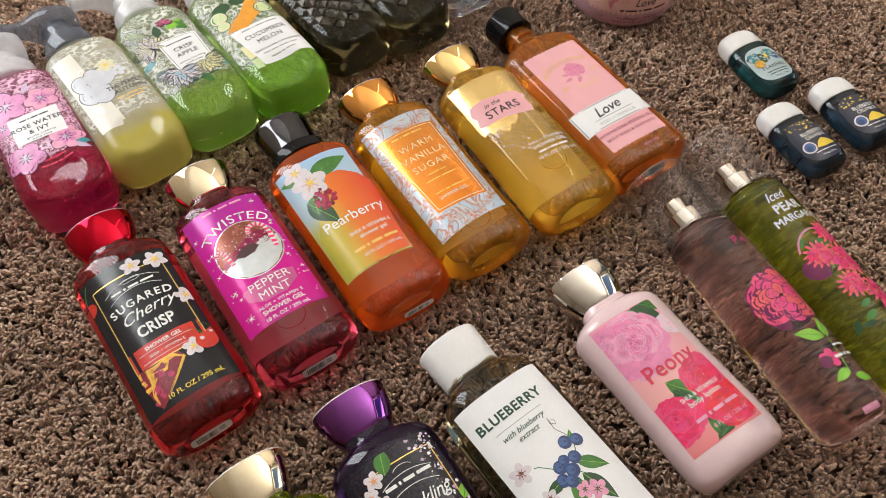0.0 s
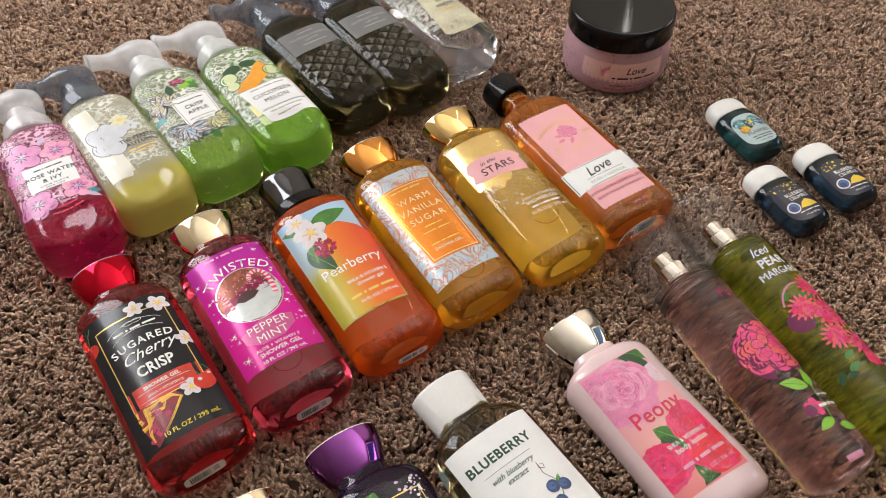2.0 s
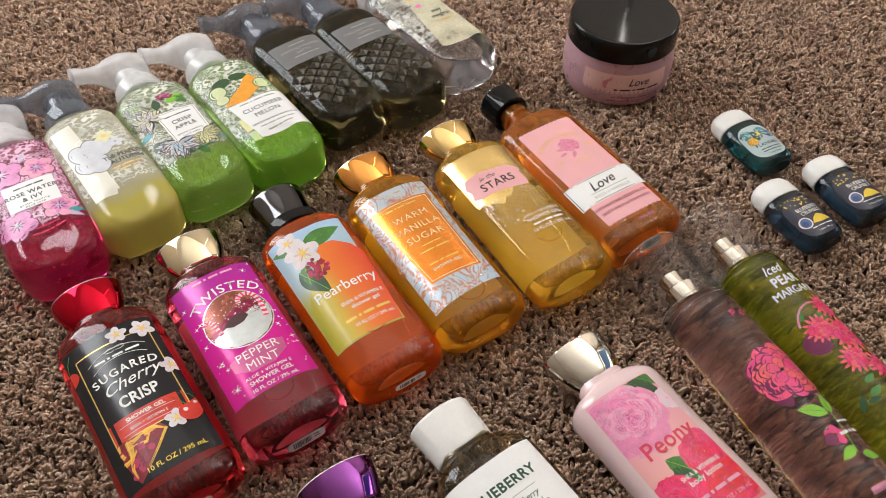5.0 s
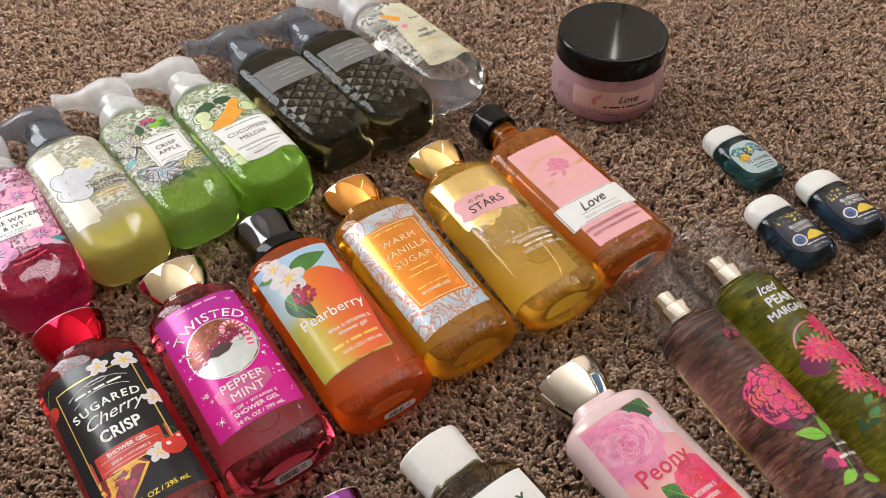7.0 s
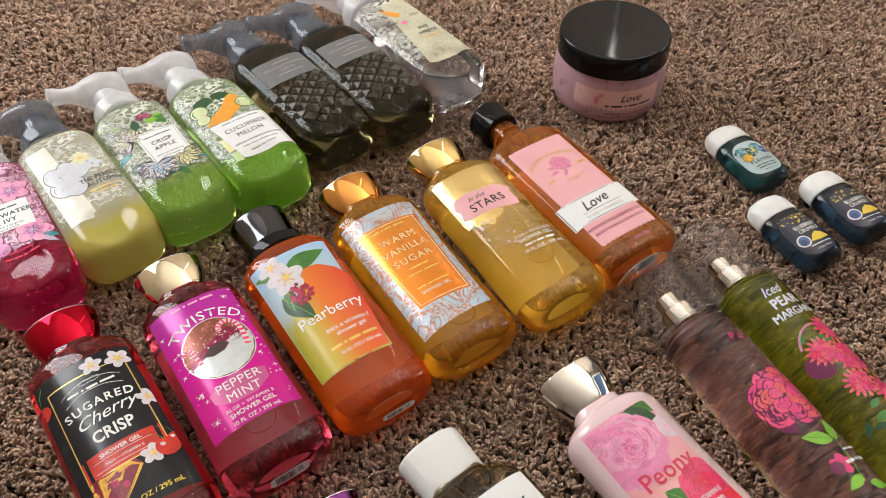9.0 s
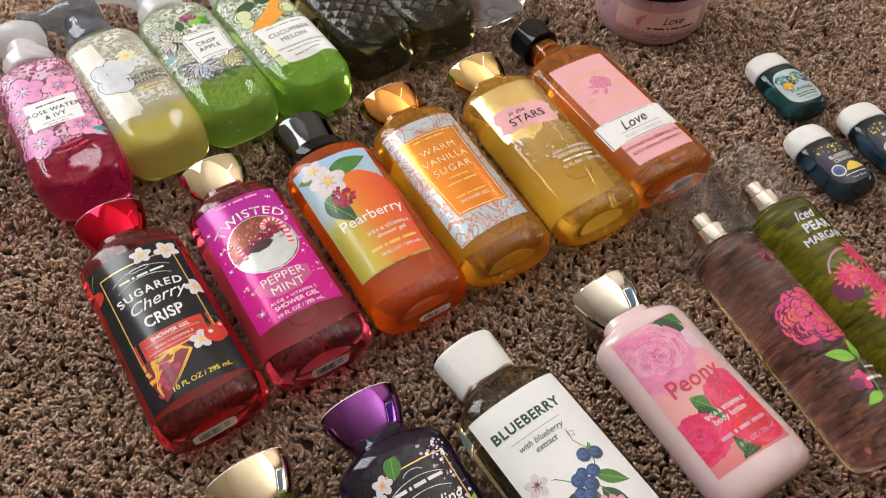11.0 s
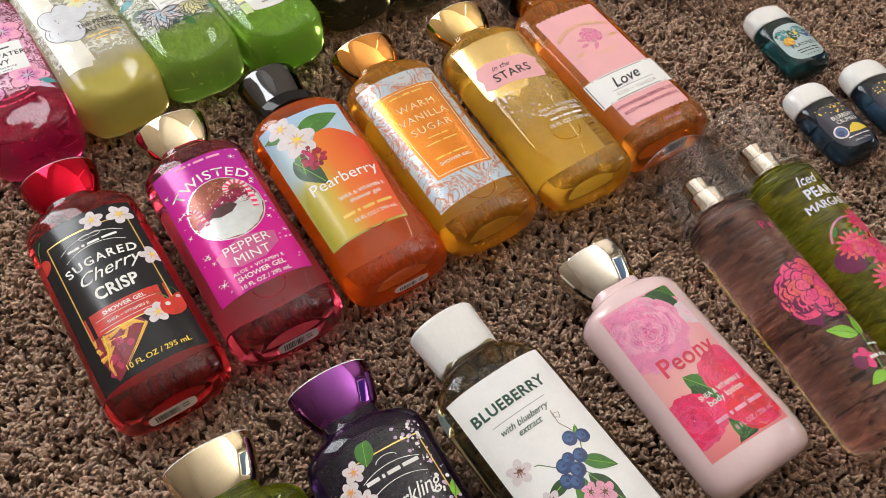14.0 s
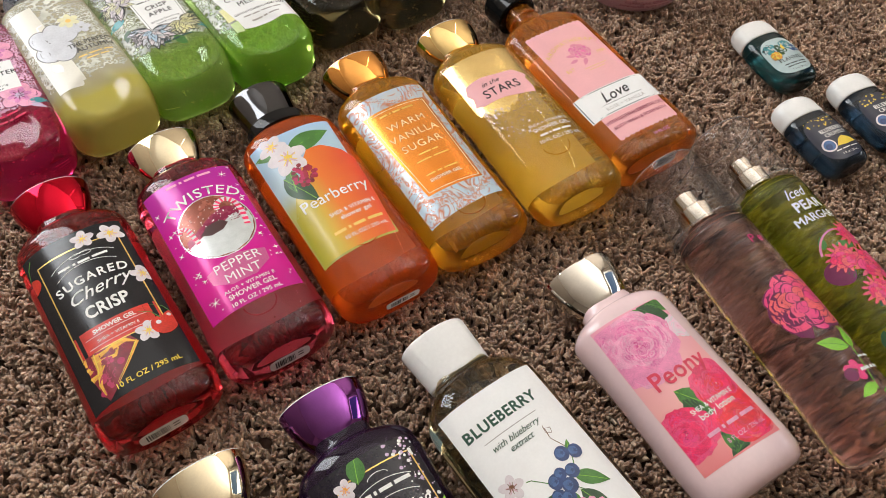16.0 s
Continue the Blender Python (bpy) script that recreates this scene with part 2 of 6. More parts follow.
M = {}
for nm, args in dict(
    wall_paint=((0.38, 0.335, 0.29), 0.8, 0, 0, 1.45, 0, 0.05, 2, 0.1, 200),
    ceiling_paint=((0.84, 0.83, 0.80), 0.9, 0, 0, 1.45, 0, 0.04, 2, 0.3, 120),
    white_trim=((0.8, 0.8, 0.78), 0.4, 0, 0, 1.45, 0, 0.03, 8),
    floor_carpet=((0.20, 0.125, 0.09), 0.95, 0, 0, 1.45, 0, 0.35, 90, 1.0, 160),
    white_plastic=((0.82, 0.82, 0.80), 0.32, 0, 0, 1.45, 0.1, 0.04, 50),
    black_plastic=((0.008, 0.008, 0.008), 0.05, 0, 0, 1.32, 0.0, 0.1, 60),
    chrome=((0.66, 0.61, 0.53), 0.03, 1.0, 0, 1.45, 0, 0.05, 90),
    dark_chrome=((0.10, 0.10, 0.105), 0.06, 1.0, 0, 1.45, 0, 0.1, 90),
    gold=((0.82, 0.58, 0.24), 0.03, 1.0, 0, 1.45, 0, 0.06, 90),
    pale_gold=((0.78, 0.67, 0.46), 0.03, 1.0, 0, 1.45, 0, 0.06, 90),
    copper=((0.80, 0.36, 0.09), 0.03, 1.0, 0, 1.45, 0, 0.06, 90),
    red_metal=((0.52, 0.008, 0.025), 0.03, 1.0, 0, 1.45, 0, 0.06, 90),
    purple_metal=((0.21, 0.06, 0.25), 0.03, 1.0, 0, 1.45, 0, 0.06, 90),
    label_white=((0.88, 0.89, 0.88), 0.3, 0, 0, 1.45, 0.0, 0.03, 70),
    label_cream=((0.80, 0.78, 0.68), 0.3, 0, 0, 1.45, 0.0, 0.04, 70),
    label_black=((0.009, 0.009, 0.012), 0.16, 0, 0, 1.45, 0.0, 0.25, 70),
    label_plum=((0.011, 0.008, 0.016), 0.16, 0, 0, 1.45, 0.0, 0.25, 70),
    label_pink=((0.86, 0.44, 0.46), 0.3, 0, 0, 1.45, 0.0, 0.04, 70),
    label_peach=((0.86, 0.56, 0.53), 0.4, 0, 0, 1.45, 0.0, 0.04, 70),
    label_grey=((0.17, 0.17, 0.17), 0.45, 0, 0, 1.45, 0.0, 0.1, 70),
    ink_black=((0.02, 0.02, 0.02), 0.5, 0, 0, 1.45, 0, 0.1, 90),
    ink_green=((0.03, 0.09, 0.06), 0.5, 0, 0, 1.45, 0, 0.1, 90),
    ink_white=((0.85, 0.85, 0.82), 0.45, 0, 0, 1.45, 0, 0.05, 200),
    ink_grey=((0.42, 0.40, 0.38), 0.5, 0, 0, 1.45, 0, 0.05, 90),
    ink_gold=((0.80, 0.55, 0.16), 0.3, 0.8, 0, 1.45, 0, 0.1, 200),
    ink_yellow=((0.85, 0.62, 0.06), 0.4, 0, 0, 1.45, 0, 0.1, 120),
    ink_pink=((0.80, 0.06, 0.22), 0.4, 0, 0, 1.45, 0, 0.15, 160),
    ink_peony=((0.70, 0.05, 0.10), 0.4, 0, 0, 1.45, 0, 0.1, 160),
    ink_wine=((0.33, 0.05, 0.10), 0.5, 0, 0, 1.45, 0, 0.1, 160),
    petal_deep=((0.50, 0.02, 0.10), 0.4, 0, 0, 1.45, 0.1, 0.2, 160),
    facet_smoke=((0.075, 0.065, 0.035), 0.05, 0, 0.55, 1.5, 1.0, 0.2, 200),
    ink_cream=((0.85, 0.66, 0.42), 0.4, 0, 0, 1.45, 0, 0.1, 160),
    ink_rose=((0.75, 0.25, 0.36), 0.4, 0, 0, 1.45, 0, 0.15, 160),
    petal_white=((0.72, 0.66, 0.68), 0.45, 0, 0, 1.45, 0.1, 0.10, 200),
    petal_blush=((0.62, 0.42, 0.46), 0.45, 0, 0, 1.45, 0.0, 0.2, 300),
    petal_pink=((0.76, 0.17, 0.38), 0.4, 0, 0, 1.45, 0.1, 0.28, 180),
    petal_pale=((0.82, 0.36, 0.52), 0.4, 0, 0, 1.45, 0.1, 0.25, 180),
    petal_blush_light=((0.86, 0.55, 0.66), 0.4, 0, 0, 1.45, 0.1, 0.15, 180),
    petal_deep_rose=((0.66, 0.07, 0.26), 0.4, 0, 0, 1.45, 0.1, 0.2, 180),
    petal_rose=((0.80, 0.26, 0.45), 0.4, 0, 0, 1.45, 0.1, 0.2, 180),
    petal_pink_hot=((0.83, 0.08, 0.20), 0.4, 0, 0, 1.45, 0.1, 0.25, 180),
    scene_hill=((0.26, 0.012, 0.06), 0.25, 0.2, 0, 1.45, 0.2, 0.2, 200),
    banner_mauve=((0.56, 0.10, 0.27), 0.3, 0.2, 0, 1.45, 0.1, 0.15, 120),
    petal_red=((0.80, 0.02, 0.04), 0.4, 0, 0, 1.45, 0.1, 0.35, 180),
    petal_hot=((0.82, 0.03, 0.13), 0.4, 0, 0, 1.45, 0.1, 0.35, 180),
    petal_coral=((0.82, 0.12, 0.14), 0.4, 0, 0, 1.45, 0.1, 0.3, 180),
    petal_plum=((0.16, 0.01, 0.07), 0.4, 0, 0, 1.45, 0.1, 0.2, 120),
    petal_lilac=((0.60, 0.45, 0.62), 0.4, 0, 0, 1.45, 0.1, 0.2, 180),
    petal_orchid=((0.70, 0.24, 0.50), 0.4, 0, 0, 1.45, 0.1, 0.3, 180),
    petal_grey=((0.62, 0.64, 0.68), 0.35, 0, 0, 1.45, 0.1, 0.15, 140),
    petal_sky=((0.50, 0.66, 0.80), 0.35, 0, 0, 1.45, 0.1, 0.15, 140),
    petal_lemon=((0.80, 0.78, 0.40), 0.35, 0, 0, 1.45, 0.1, 0.15, 140),
    frosted_cream=((0.86, 0.82, 0.58), 0.35, 0, 0, 1.45, 0.1, 0.25, 60, 0, 900, 0.62),
    petal_cream=((0.72, 0.70, 0.45), 0.4, 0, 0, 1.45, 0.1, 0.15, 160),
    leaf_green=((0.06, 0.20, 0.03), 0.4, 0, 0, 1.45, 0.1, 0.35, 150),
    leaf_dark=((0.02, 0.075, 0.02), 0.4, 0, 0, 1.45, 0.1, 0.35, 150),
    leaf_bright=((0.24, 0.55, 0.04), 0.4, 0, 0, 1.45, 0.1, 0.2, 120),
    leaf_teal=((0.05, 0.30, 0.33), 0.4, 0, 0, 1.45, 0.1, 0.3, 120),
    berry_blue=((0.02, 0.05, 0.16), 0.35, 0, 0, 1.45, 0.2, 0.5, 300),
    berry_light=((0.05, 0.12, 0.30), 0.4, 0, 0, 1.45, 0.1, 0.4, 300),
    berry_red=((0.22, 0.005, 0.02), 0.3, 0, 0, 1.45, 0.3, 0.5, 300),
    berry_wine=((0.36, 0.01, 0.035), 0.3, 0, 0, 1.45, 0.3, 0.4, 300),
    cherry_red=((0.62, 0.03, 0.015), 0.3, 0, 0, 1.45, 0.3, 0.35, 120),
    pie_gold=((0.86, 0.42, 0.05), 0.4, 0, 0, 1.45, 0.1, 0.45, 260),
    melon=((0.86, 0.36, 0.03), 0.4, 0, 0, 1.45, 0.1, 0.2, 160),
    cucumber=((0.60, 0.74, 0.36), 0.4, 0, 0, 1.45, 0.1, 0.15, 260),
    stem_brown=((0.16, 0.07, 0.03), 0.5, 0, 0, 1.45, 0, 0.2, 160),
    night_blue=((0.012, 0.014, 0.035), 0.3, 0, 0, 1.45, 0.2, 0.2, 160),
    label_teal=((0.44, 0.56, 0.57), 0.35, 0, 0, 1.45, 0.15, 0.1, 160),
    scene_brown=((0.30, 0.08, 0.05), 0.25, 0.4, 0, 1.45, 0.3, 0.25, 200),
    scene_snow=((0.66, 0.70, 0.70), 0.2, 0.3, 0, 1.45, 0.3, 0.15, 200),
    deer_brown=((0.055, 0.012, 0.012), 0.35, 0, 0, 1.45, 0.1, 0.1, 200),
    holo=((0.75, 0.72, 0.85), 0.15, 0.9, 0, 1.45, 0, 0.3, 400),
    scrub_pink=((0.60, 0.36, 0.42), 0.28, 0, 0.15, 1.45, 0.3, 0.12, 120),
    lotion=((0.80, 0.60, 0.61), 0.20, 0, 0, 1.45, 0.6, 0.03, 40),
    gel_red=((0.80, 0.035, 0.04), 0.03, 0, 0.95, 1.42),
    gel_pink=((0.92, 0.085, 0.15), 0.03, 0, 0.965, 1.42),
    gel_orange=((0.96, 0.14, 0.008), 0.03, 0, 0.74, 1.42),
    gel_amber=((1.0, 0.44, 0.02), 0.03, 0, 0.82, 1.42),
    gel_gold=((0.98, 0.56, 0.05), 0.03, 0, 0.80, 1.42),
    gel_honey=((0.95, 0.33, 0.03), 0.03, 0, 0.82, 1.42),
    gel_plum=((0.045, 0.016, 0.075), 0.03, 0, 0.80, 1.42),
    gel_green=((0.42, 0.55, 0.02), 0.03, 0, 0.91, 1.42),
    gel_clear=((0.66, 0.55, 0.30), 0.03, 0, 0.985, 1.42),
    soap_rose=((0.88, 0.012, 0.12), 0.04, 0, 0.8, 1.38),
    soap_yellow=((0.98, 0.90, 0.32), 0.04, 0, 0.60, 1.38),
    soap_green=((0.50, 0.90, 0.16), 0.04, 0, 0.74, 1.38),
    soap_lime=((0.42, 0.90, 0.10), 0.04, 0, 0.74, 1.38),
    soap_smoke=((0.20, 0.17, 0.075), 0.03, 0, 0.96, 1.28),
    soap_clear=((0.92, 0.90, 0.92), 0.03, 0, 0.97, 1.36),
    mist_pink=((0.95, 0.64, 0.60), 0.13, 0, 0.98, 1.36),
    mist_green=((0.58, 0.66, 0.05), 0.13, 0, 0.95, 1.36),
    cap_rim=((0.80, 0.80, 0.82), 0.05, 0, 0.6, 1.45, 0.6, 0.03, 50, 0, 900, 0.6),
    hand_teal=((0.010, 0.062, 0.070), 0.04, 0, 0.75, 1.4),
    hand_navy=((0.012, 0.028, 0.050), 0.04, 0, 0.75, 1.4),
    sticker=((0.78, 0.78, 0.76), 0.5, 0, 0, 1.45, 0, 0.03, 90),
    speck_gold=((0.88, 0.62, 0.22), 0.35, 0.25, 0, 1.45, 0.2, 0.2, 300),
    speck_copper=((0.62, 0.22, 0.09), 0.35, 0.4, 0, 1.45, 0.2, 0.2, 300),
    star_foil=((0.86, 0.62, 0.24), 0.22, 0.85, 0, 1.45, 0.2, 0.08, 160),
).items():
    M[nm] = mat(nm, *args)
M["carpet_yarn"] = carpet_yarn()


def clear_shell(name, tint):
    """Thin clear plastic: nearly all light goes straight through, the rest glints off."""
    m = bpy.data.materials.new(name)
    m.use_nodes = True
    nt = m.node_tree
    nt.nodes.remove(nt.nodes["Principled BSDF"])
    tr, gl, mix, lw, pw, ma = (nt.nodes.new("ShaderNode" + k) for k in ("BsdfTransparent", "BsdfGlossy", "MixShader", "LayerWeight", "Math", "Math"))
    tr.inputs["Color"].default_value = (*tint, 1)
    gl.inputs["Roughness"].default_value = 0.04
    lw.inputs["Blend"].default_value = 0.5
    pw.operation, pw.inputs[1].default_value = "POWER", 2.6
    ma.operation, ma.inputs[1].default_value, ma.inputs[2].default_value = "MULTIPLY_ADD", 0.30, 0.015
    nt.links.new(lw.outputs["Facing"], pw.inputs[0])
    nt.links.new(pw.outputs[0], ma.inputs[0])
    nt.links.new(ma.outputs[0], mix.inputs["Fac"])
    nt.links.new(tr.outputs[0], mix.inputs[1])
    nt.links.new(gl.outputs[0], mix.inputs[2])
    nt.links.new(mix.outputs[0], nt.nodes["Material Output"].inputs["Surface"])
    return m


def frosted_shell(name, colour, see_through, body):
    """Moulded translucent plastic: part clear, part milky (light scatters on and through), with a gloss."""
    m = clear_shell(name, see_through)
    nt = m.node_tree
    mix = next(n for n in nt.nodes if n.bl_idname == "ShaderNodeMixShader")
    clear = next(n for n in nt.nodes if n.bl_idname == "ShaderNodeBsdfTransparent")
    di, tl, half, milk, co, noi, rng = (nt.nodes.new("ShaderNode" + k) for k in ("BsdfDiffuse", "BsdfTranslucent", "MixShader", "MixShader", "TexCoord", "TexNoise", "MapRange"))
    di.inputs["Color"].default_value = tl.inputs["Color"].default_value = (*colour, 1)
    half.inputs["Fac"].default_value = 0.35
    noi.inputs["Scale"].default_value = 90
    rng.inputs["To Min"].default_value, rng.inputs["To Max"].default_value = body * 0.75, body * 1.25
    nt.links.new(co.outputs["Object"], noi.inputs["Vector"])
    nt.links.new(noi.outputs["Fac"], rng.inputs["Value"])
    nt.links.new(rng.outputs[0], milk.inputs["Fac"])
    nt.links.new(di.outputs[0], half.inputs[1])
    nt.links.new(tl.outputs[0], half.inputs[2])
    nt.links.new(clear.outputs[0], milk.inputs[1])
    nt.links.new(half.outputs[0], milk.inputs[2])
    nt.links.new(milk.outputs[0], mix.inputs[1])
    return m




def settled(name, liquid, froth, level):
    """A clear bottle: deep coloured soap settled at its base, thin froth above it."""
    m = M[name]
    nt = m.node_tree
    b = nt.nodes["Principled BSDF"]
    co, sep, noi, mad, rng, ramp = (nt.nodes.new("ShaderNode" + k) for k in ("TexCoord", "SeparateXYZ", "TexNoise", "Math", "MapRange", "ValToRGB"))
    noi.inputs["Scale"].default_value, noi.inputs["Detail"].default_value = 60, 5
    mad.operation, mad.inputs[1].default_value = "MULTIPLY_ADD", 0.014
    rng.inputs["From Min"].default_value, rng.inputs["From Max"].default_value = level, level + 0.016
    ramp.color_ramp.elements[0].color, ramp.color_ramp.elements[1].color = (*liquid, 1), (*froth, 1)
    nt.links.new(co.outputs["Object"], sep.inputs[0])
    nt.links.new(co.outputs["Object"], noi.inputs["Vector"])
    nt.links.new(noi.outputs["Fac"], mad.inputs[0])
    nt.links.new(sep.outputs["Y"], mad.inputs[2])
    nt.links.new(mad.outputs[0], rng.inputs["Value"])
    nt.links.new(rng.outputs[0], ramp.inputs["Fac"])
    nt.links.new(ramp.outputs["Color"], b.inputs["Base Color"])


settled("soap_rose", (0.90, 0.012, 0.11), (0.80, 0.16, 0.32), 0.040)
settled("soap_yellow", (0.98, 0.86, 0.18), (0.88, 0.82, 0.56), 0.030)
settled("soap_green", (0.50, 0.88, 0.10), (0.60, 0.74, 0.38), 0.038)
settled("soap_lime", (0.42, 0.90, 0.06), (0.50, 0.74, 0.26), 0.038)
M["pump_frost"] = frosted_shell("pump_frost", (0.95, 0.96, 0.98), (0.98, 0.98, 0.98), 0.60)
M["pump_smoke"] = frosted_shell("pump_smoke", (0.30, 0.33, 0.38), (0.70, 0.73, 0.78), 0.36)
M["cap_shell"] = clear_shell("cap_shell", (0.975, 0.975, 0.98))
M["foam_white"] = foam_film("foam_white", (0.86, 0.88, 0.80), 0.62, 300)
M["foam_pink"] = foam_film("foam_pink", (0.86, 0.50, 0.68), 0.85, 300)
M["twisted_sheet"] = gradient("twisted_sheet", [(0.0, (0.46, 0.005, 0.22)), (0.35, (0.68, 0.006, 0.28)), (0.75, (0.64, 0.008, 0.32)), (1.0, (0.50, 0.02, 0.34))], 0.16, 0.1, 0.03, 0.15, 1, 0.25, 30, 0.0)
M["pear_sky"] = gradient("pear_sky", [(0.0, (0.40, 0.38, 0.04)), (0.45, (0.46, 0.46, 0.14)), (0.6, (0.45, 0.58, 0.62)), (1.0, (0.38, 0.58, 0.78))], 0.3, 0, 0.035, 0.15, 1, 0.1, 40)
M["pear_skin"] = gradient("pear_skin", [(0.0, (0.34, 0.36, 0.03)), (0.30, (0.62, 0.46, 0.03)), (0.55, (0.82, 0.20, 0.02)), (1.0, (0.74, 0.06, 0.02))], 0.3, 0, -0.03, 0.03, 0, 0.12, 60)
M["vanilla_swirl"] = gradient("vanilla_swirl", [(0.0, (0.60, 0.66, 0.68)), (0.44, (0.44, 0.58, 0.68)), (0.50, (0.50, 0.16, 0.06)), (0.54, (0.56, 0.60, 0.62)), (0.60, (0.48, 0.58, 0.66)), (0.64, (0.50, 0.16, 0.06)), (0.68, (0.46, 0.60, 0.70)), (1.0, (0.56, 0.66, 0.74))], 0.3, 0.2, 0.03, 1.0, 0, 1.1, 75)
swirl = next(n for n in M["vanilla_swirl"].node_tree.nodes if n.bl_idname == "ShaderNodeTexNoise")
swirl.inputs["Distortion"].default_value, swirl.inputs["Detail"].default_value, swirl.inputs["Scale"].default_value = 2.2, 3, 34
M["vanilla_orange"] = gradient("vanilla_orange", [(0.0, (0.80, 0.24, 0.02)), (1.0, (0.86, 0.32, 0.05))], 0.24, 0.75, 0.04, 0.13)
M["peony_ground"] = gradient("peony_ground", [(0.0, (0.80, 0.18, 0.20)), (0.5, (0.86, 0.42, 0.40)), (1.0, (0.85, 0.35, 0.45))], 0.35, 0, 0.02, 0.12, 1, 0.2, 40)


# ---- builders ----
def mesh_object(name, verts, faces, mats, parent=None, label="", smooth=True, indices=None):
    me = bpy.data.meshes.new(name)
    me.from_pydata(verts, [], faces)
    for m in mats:
        me.materials.append(M[m])
    if indices:
        me.polygons.foreach_set("material_index", indices)
    if smooth:
        me.polygons.foreach_set("use_smooth", [True] * len(faces))
    me.update()
    ob = new(name, me)
    if parent:
        ob.parent = parent
    return tagged(ob, label)


def part(name, bm, material, parent, label=""):
    me = bpy.data.meshes.new(name)
    bm.normal_update()
    bm.to_mesh(me)
    bm.free()
    me.materials.append(M[material])
    ob = new(name, me)
    ob.parent = parent
    return tagged(ob, label)


def root(name, x, y, yaw, label, category, group="", z=0.0, size=1.0):
    ob = new(name)
    ob.empty_display_size = 0.02
    ob.matrix_world = pose(x, y, z, 0, 0, yaw) @ Matrix.Scale(size, 4)
    return tagged(ob, label, category, group)


def smooth_profile(points, steps=4):
    """Catmull-Rom through rows of numbers."""
    out = []
    p = [points[0], *points, points[-1]]
    for i in range(1, len(p) - 2):
        for k in range(steps):
            t = k / steps
            row = []
            for a, b, c, d in zip(p[i - 1], p[i], p[i + 1], p[i + 2]):
                row.append(0.5 * (2 * b + (c - a) * t + (2 * a - 5 * b + 4 * c - d) * t * t + (3 * b - a - 3 * c + d) * t ** 3))
            out.append(row)
    out.append(list(points[-1]))
    return out


class Skin:
    """A lying body: half width and half depth along its length, with a rounded section."""

    def __init__(self, rows, power, axis_z, hollow=None):
        self.rows = [r for r in smooth_profile(rows)]
        self.power, self.axis_z, self.hollow = power, axis_z, hollow
        if hollow:  # finer rows where the thumb hollow lies
            ys, top = [r[0] for r in self.rows], hollow[0] + 1.2 * hollow[1]
            fine = sorted({y for y in ys} | {k * 0.0012 for k in range(6, int(top / 0.0012))})
            self.rows = [(y, *(float(np.interp(y, ys, [r[i] for r in self.rows])) for i in (1, 2))) for y in fine]

    def dip(self, x, y):
        """How deep the thumb hollow is here."""
        if not self.hollow:
            return 0.0
        y0, r, deep = self.hollow
        q = math.hypot(x, (y - y0) * 0.95) / r
        return deep * math.exp(-q ** 6) if q < 2 else 0.0

    def half(self, y):
        ys = [r[0] for r in self.rows]
        return np.interp(y, ys, [r[1] for r in self.rows]), np.interp(y, ys, [r[2] for r in self.rows])

    def front(self, x, y):
        w, d = self.half(y)
        q = min(0.98, abs(x) / max(w, 1e-4))
        return self.axis_z + d * (1 - q ** self.power) ** (1 / self.power) - self.dip(x, y)

    def mesh(self, name, material, parent, label="", seg=72, inset=0.0):
        verts, faces = [], []
        self.gel = material
        for y, w, d in self.rows:
            for k in range(seg):
                a = 2 * math.pi * k / seg
                c, s = math.cos(a), math.sin(a)
                e = 2 / self.power
                x = (w - inset) * abs(c) ** e * (1 if c >= 0 else -1)
                verts.append((x, y, self.axis_z + (d - inset) * abs(s) ** e * (1 if s >= 0 else -1) - (self.dip(x, y) if s > 0 else 0.0)))
        n = len(self.rows)
        for i in range(n - 1):
            for k in range(seg):
                a, b = i * seg + k, i * seg + (k + 1) % seg
                faces.append((a, a + seg, b + seg, b))
        faces.append(tuple(range(seg)))
        faces.append(tuple(range(n * seg - 1, (n - 1) * seg - 1, -1)))
        return mesh_object(name, verts, faces, [material], parent, label)


def lathe(name, rows, material, parent, label="", z=0.021, seg=48, steps=3, flat=1.0):
    """A turned piece round the bottle's long axis: rows of (place along the axis, radius). None breaks the smooth run."""
    runs, run = [], []
    for r in rows:
        if r is None:
            runs.append(run)
            run = []
        else:
            run.append(r)
    runs.append(run)
    pts = []
    for r in runs:
        pts += smooth_profile(r, steps) if len(r) > 2 else [list(q) for q in r]
    verts, faces = [], []
    for y, r in pts:
        for k in range(seg):
            a = 2 * math.pi * k / seg
            verts.append((r * math.cos(a), y, z + flat * r * math.sin(a)))
    for i in range(len(pts) - 1):
        for k in range(seg):
            a, b = i * seg + k, i * seg + (k + 1) % seg
            faces.append((a, a + seg, b + seg, b))
    faces.append(tuple(range(seg)))
    faces.append(tuple(range(len(pts) * seg - 1, (len(pts) - 1) * seg - 1, -1)))
    ob = mesh_object(name, verts, faces, [material], parent, label)
    ob.data.set_sharp_from_angle(angle=radians(35))
    return ob


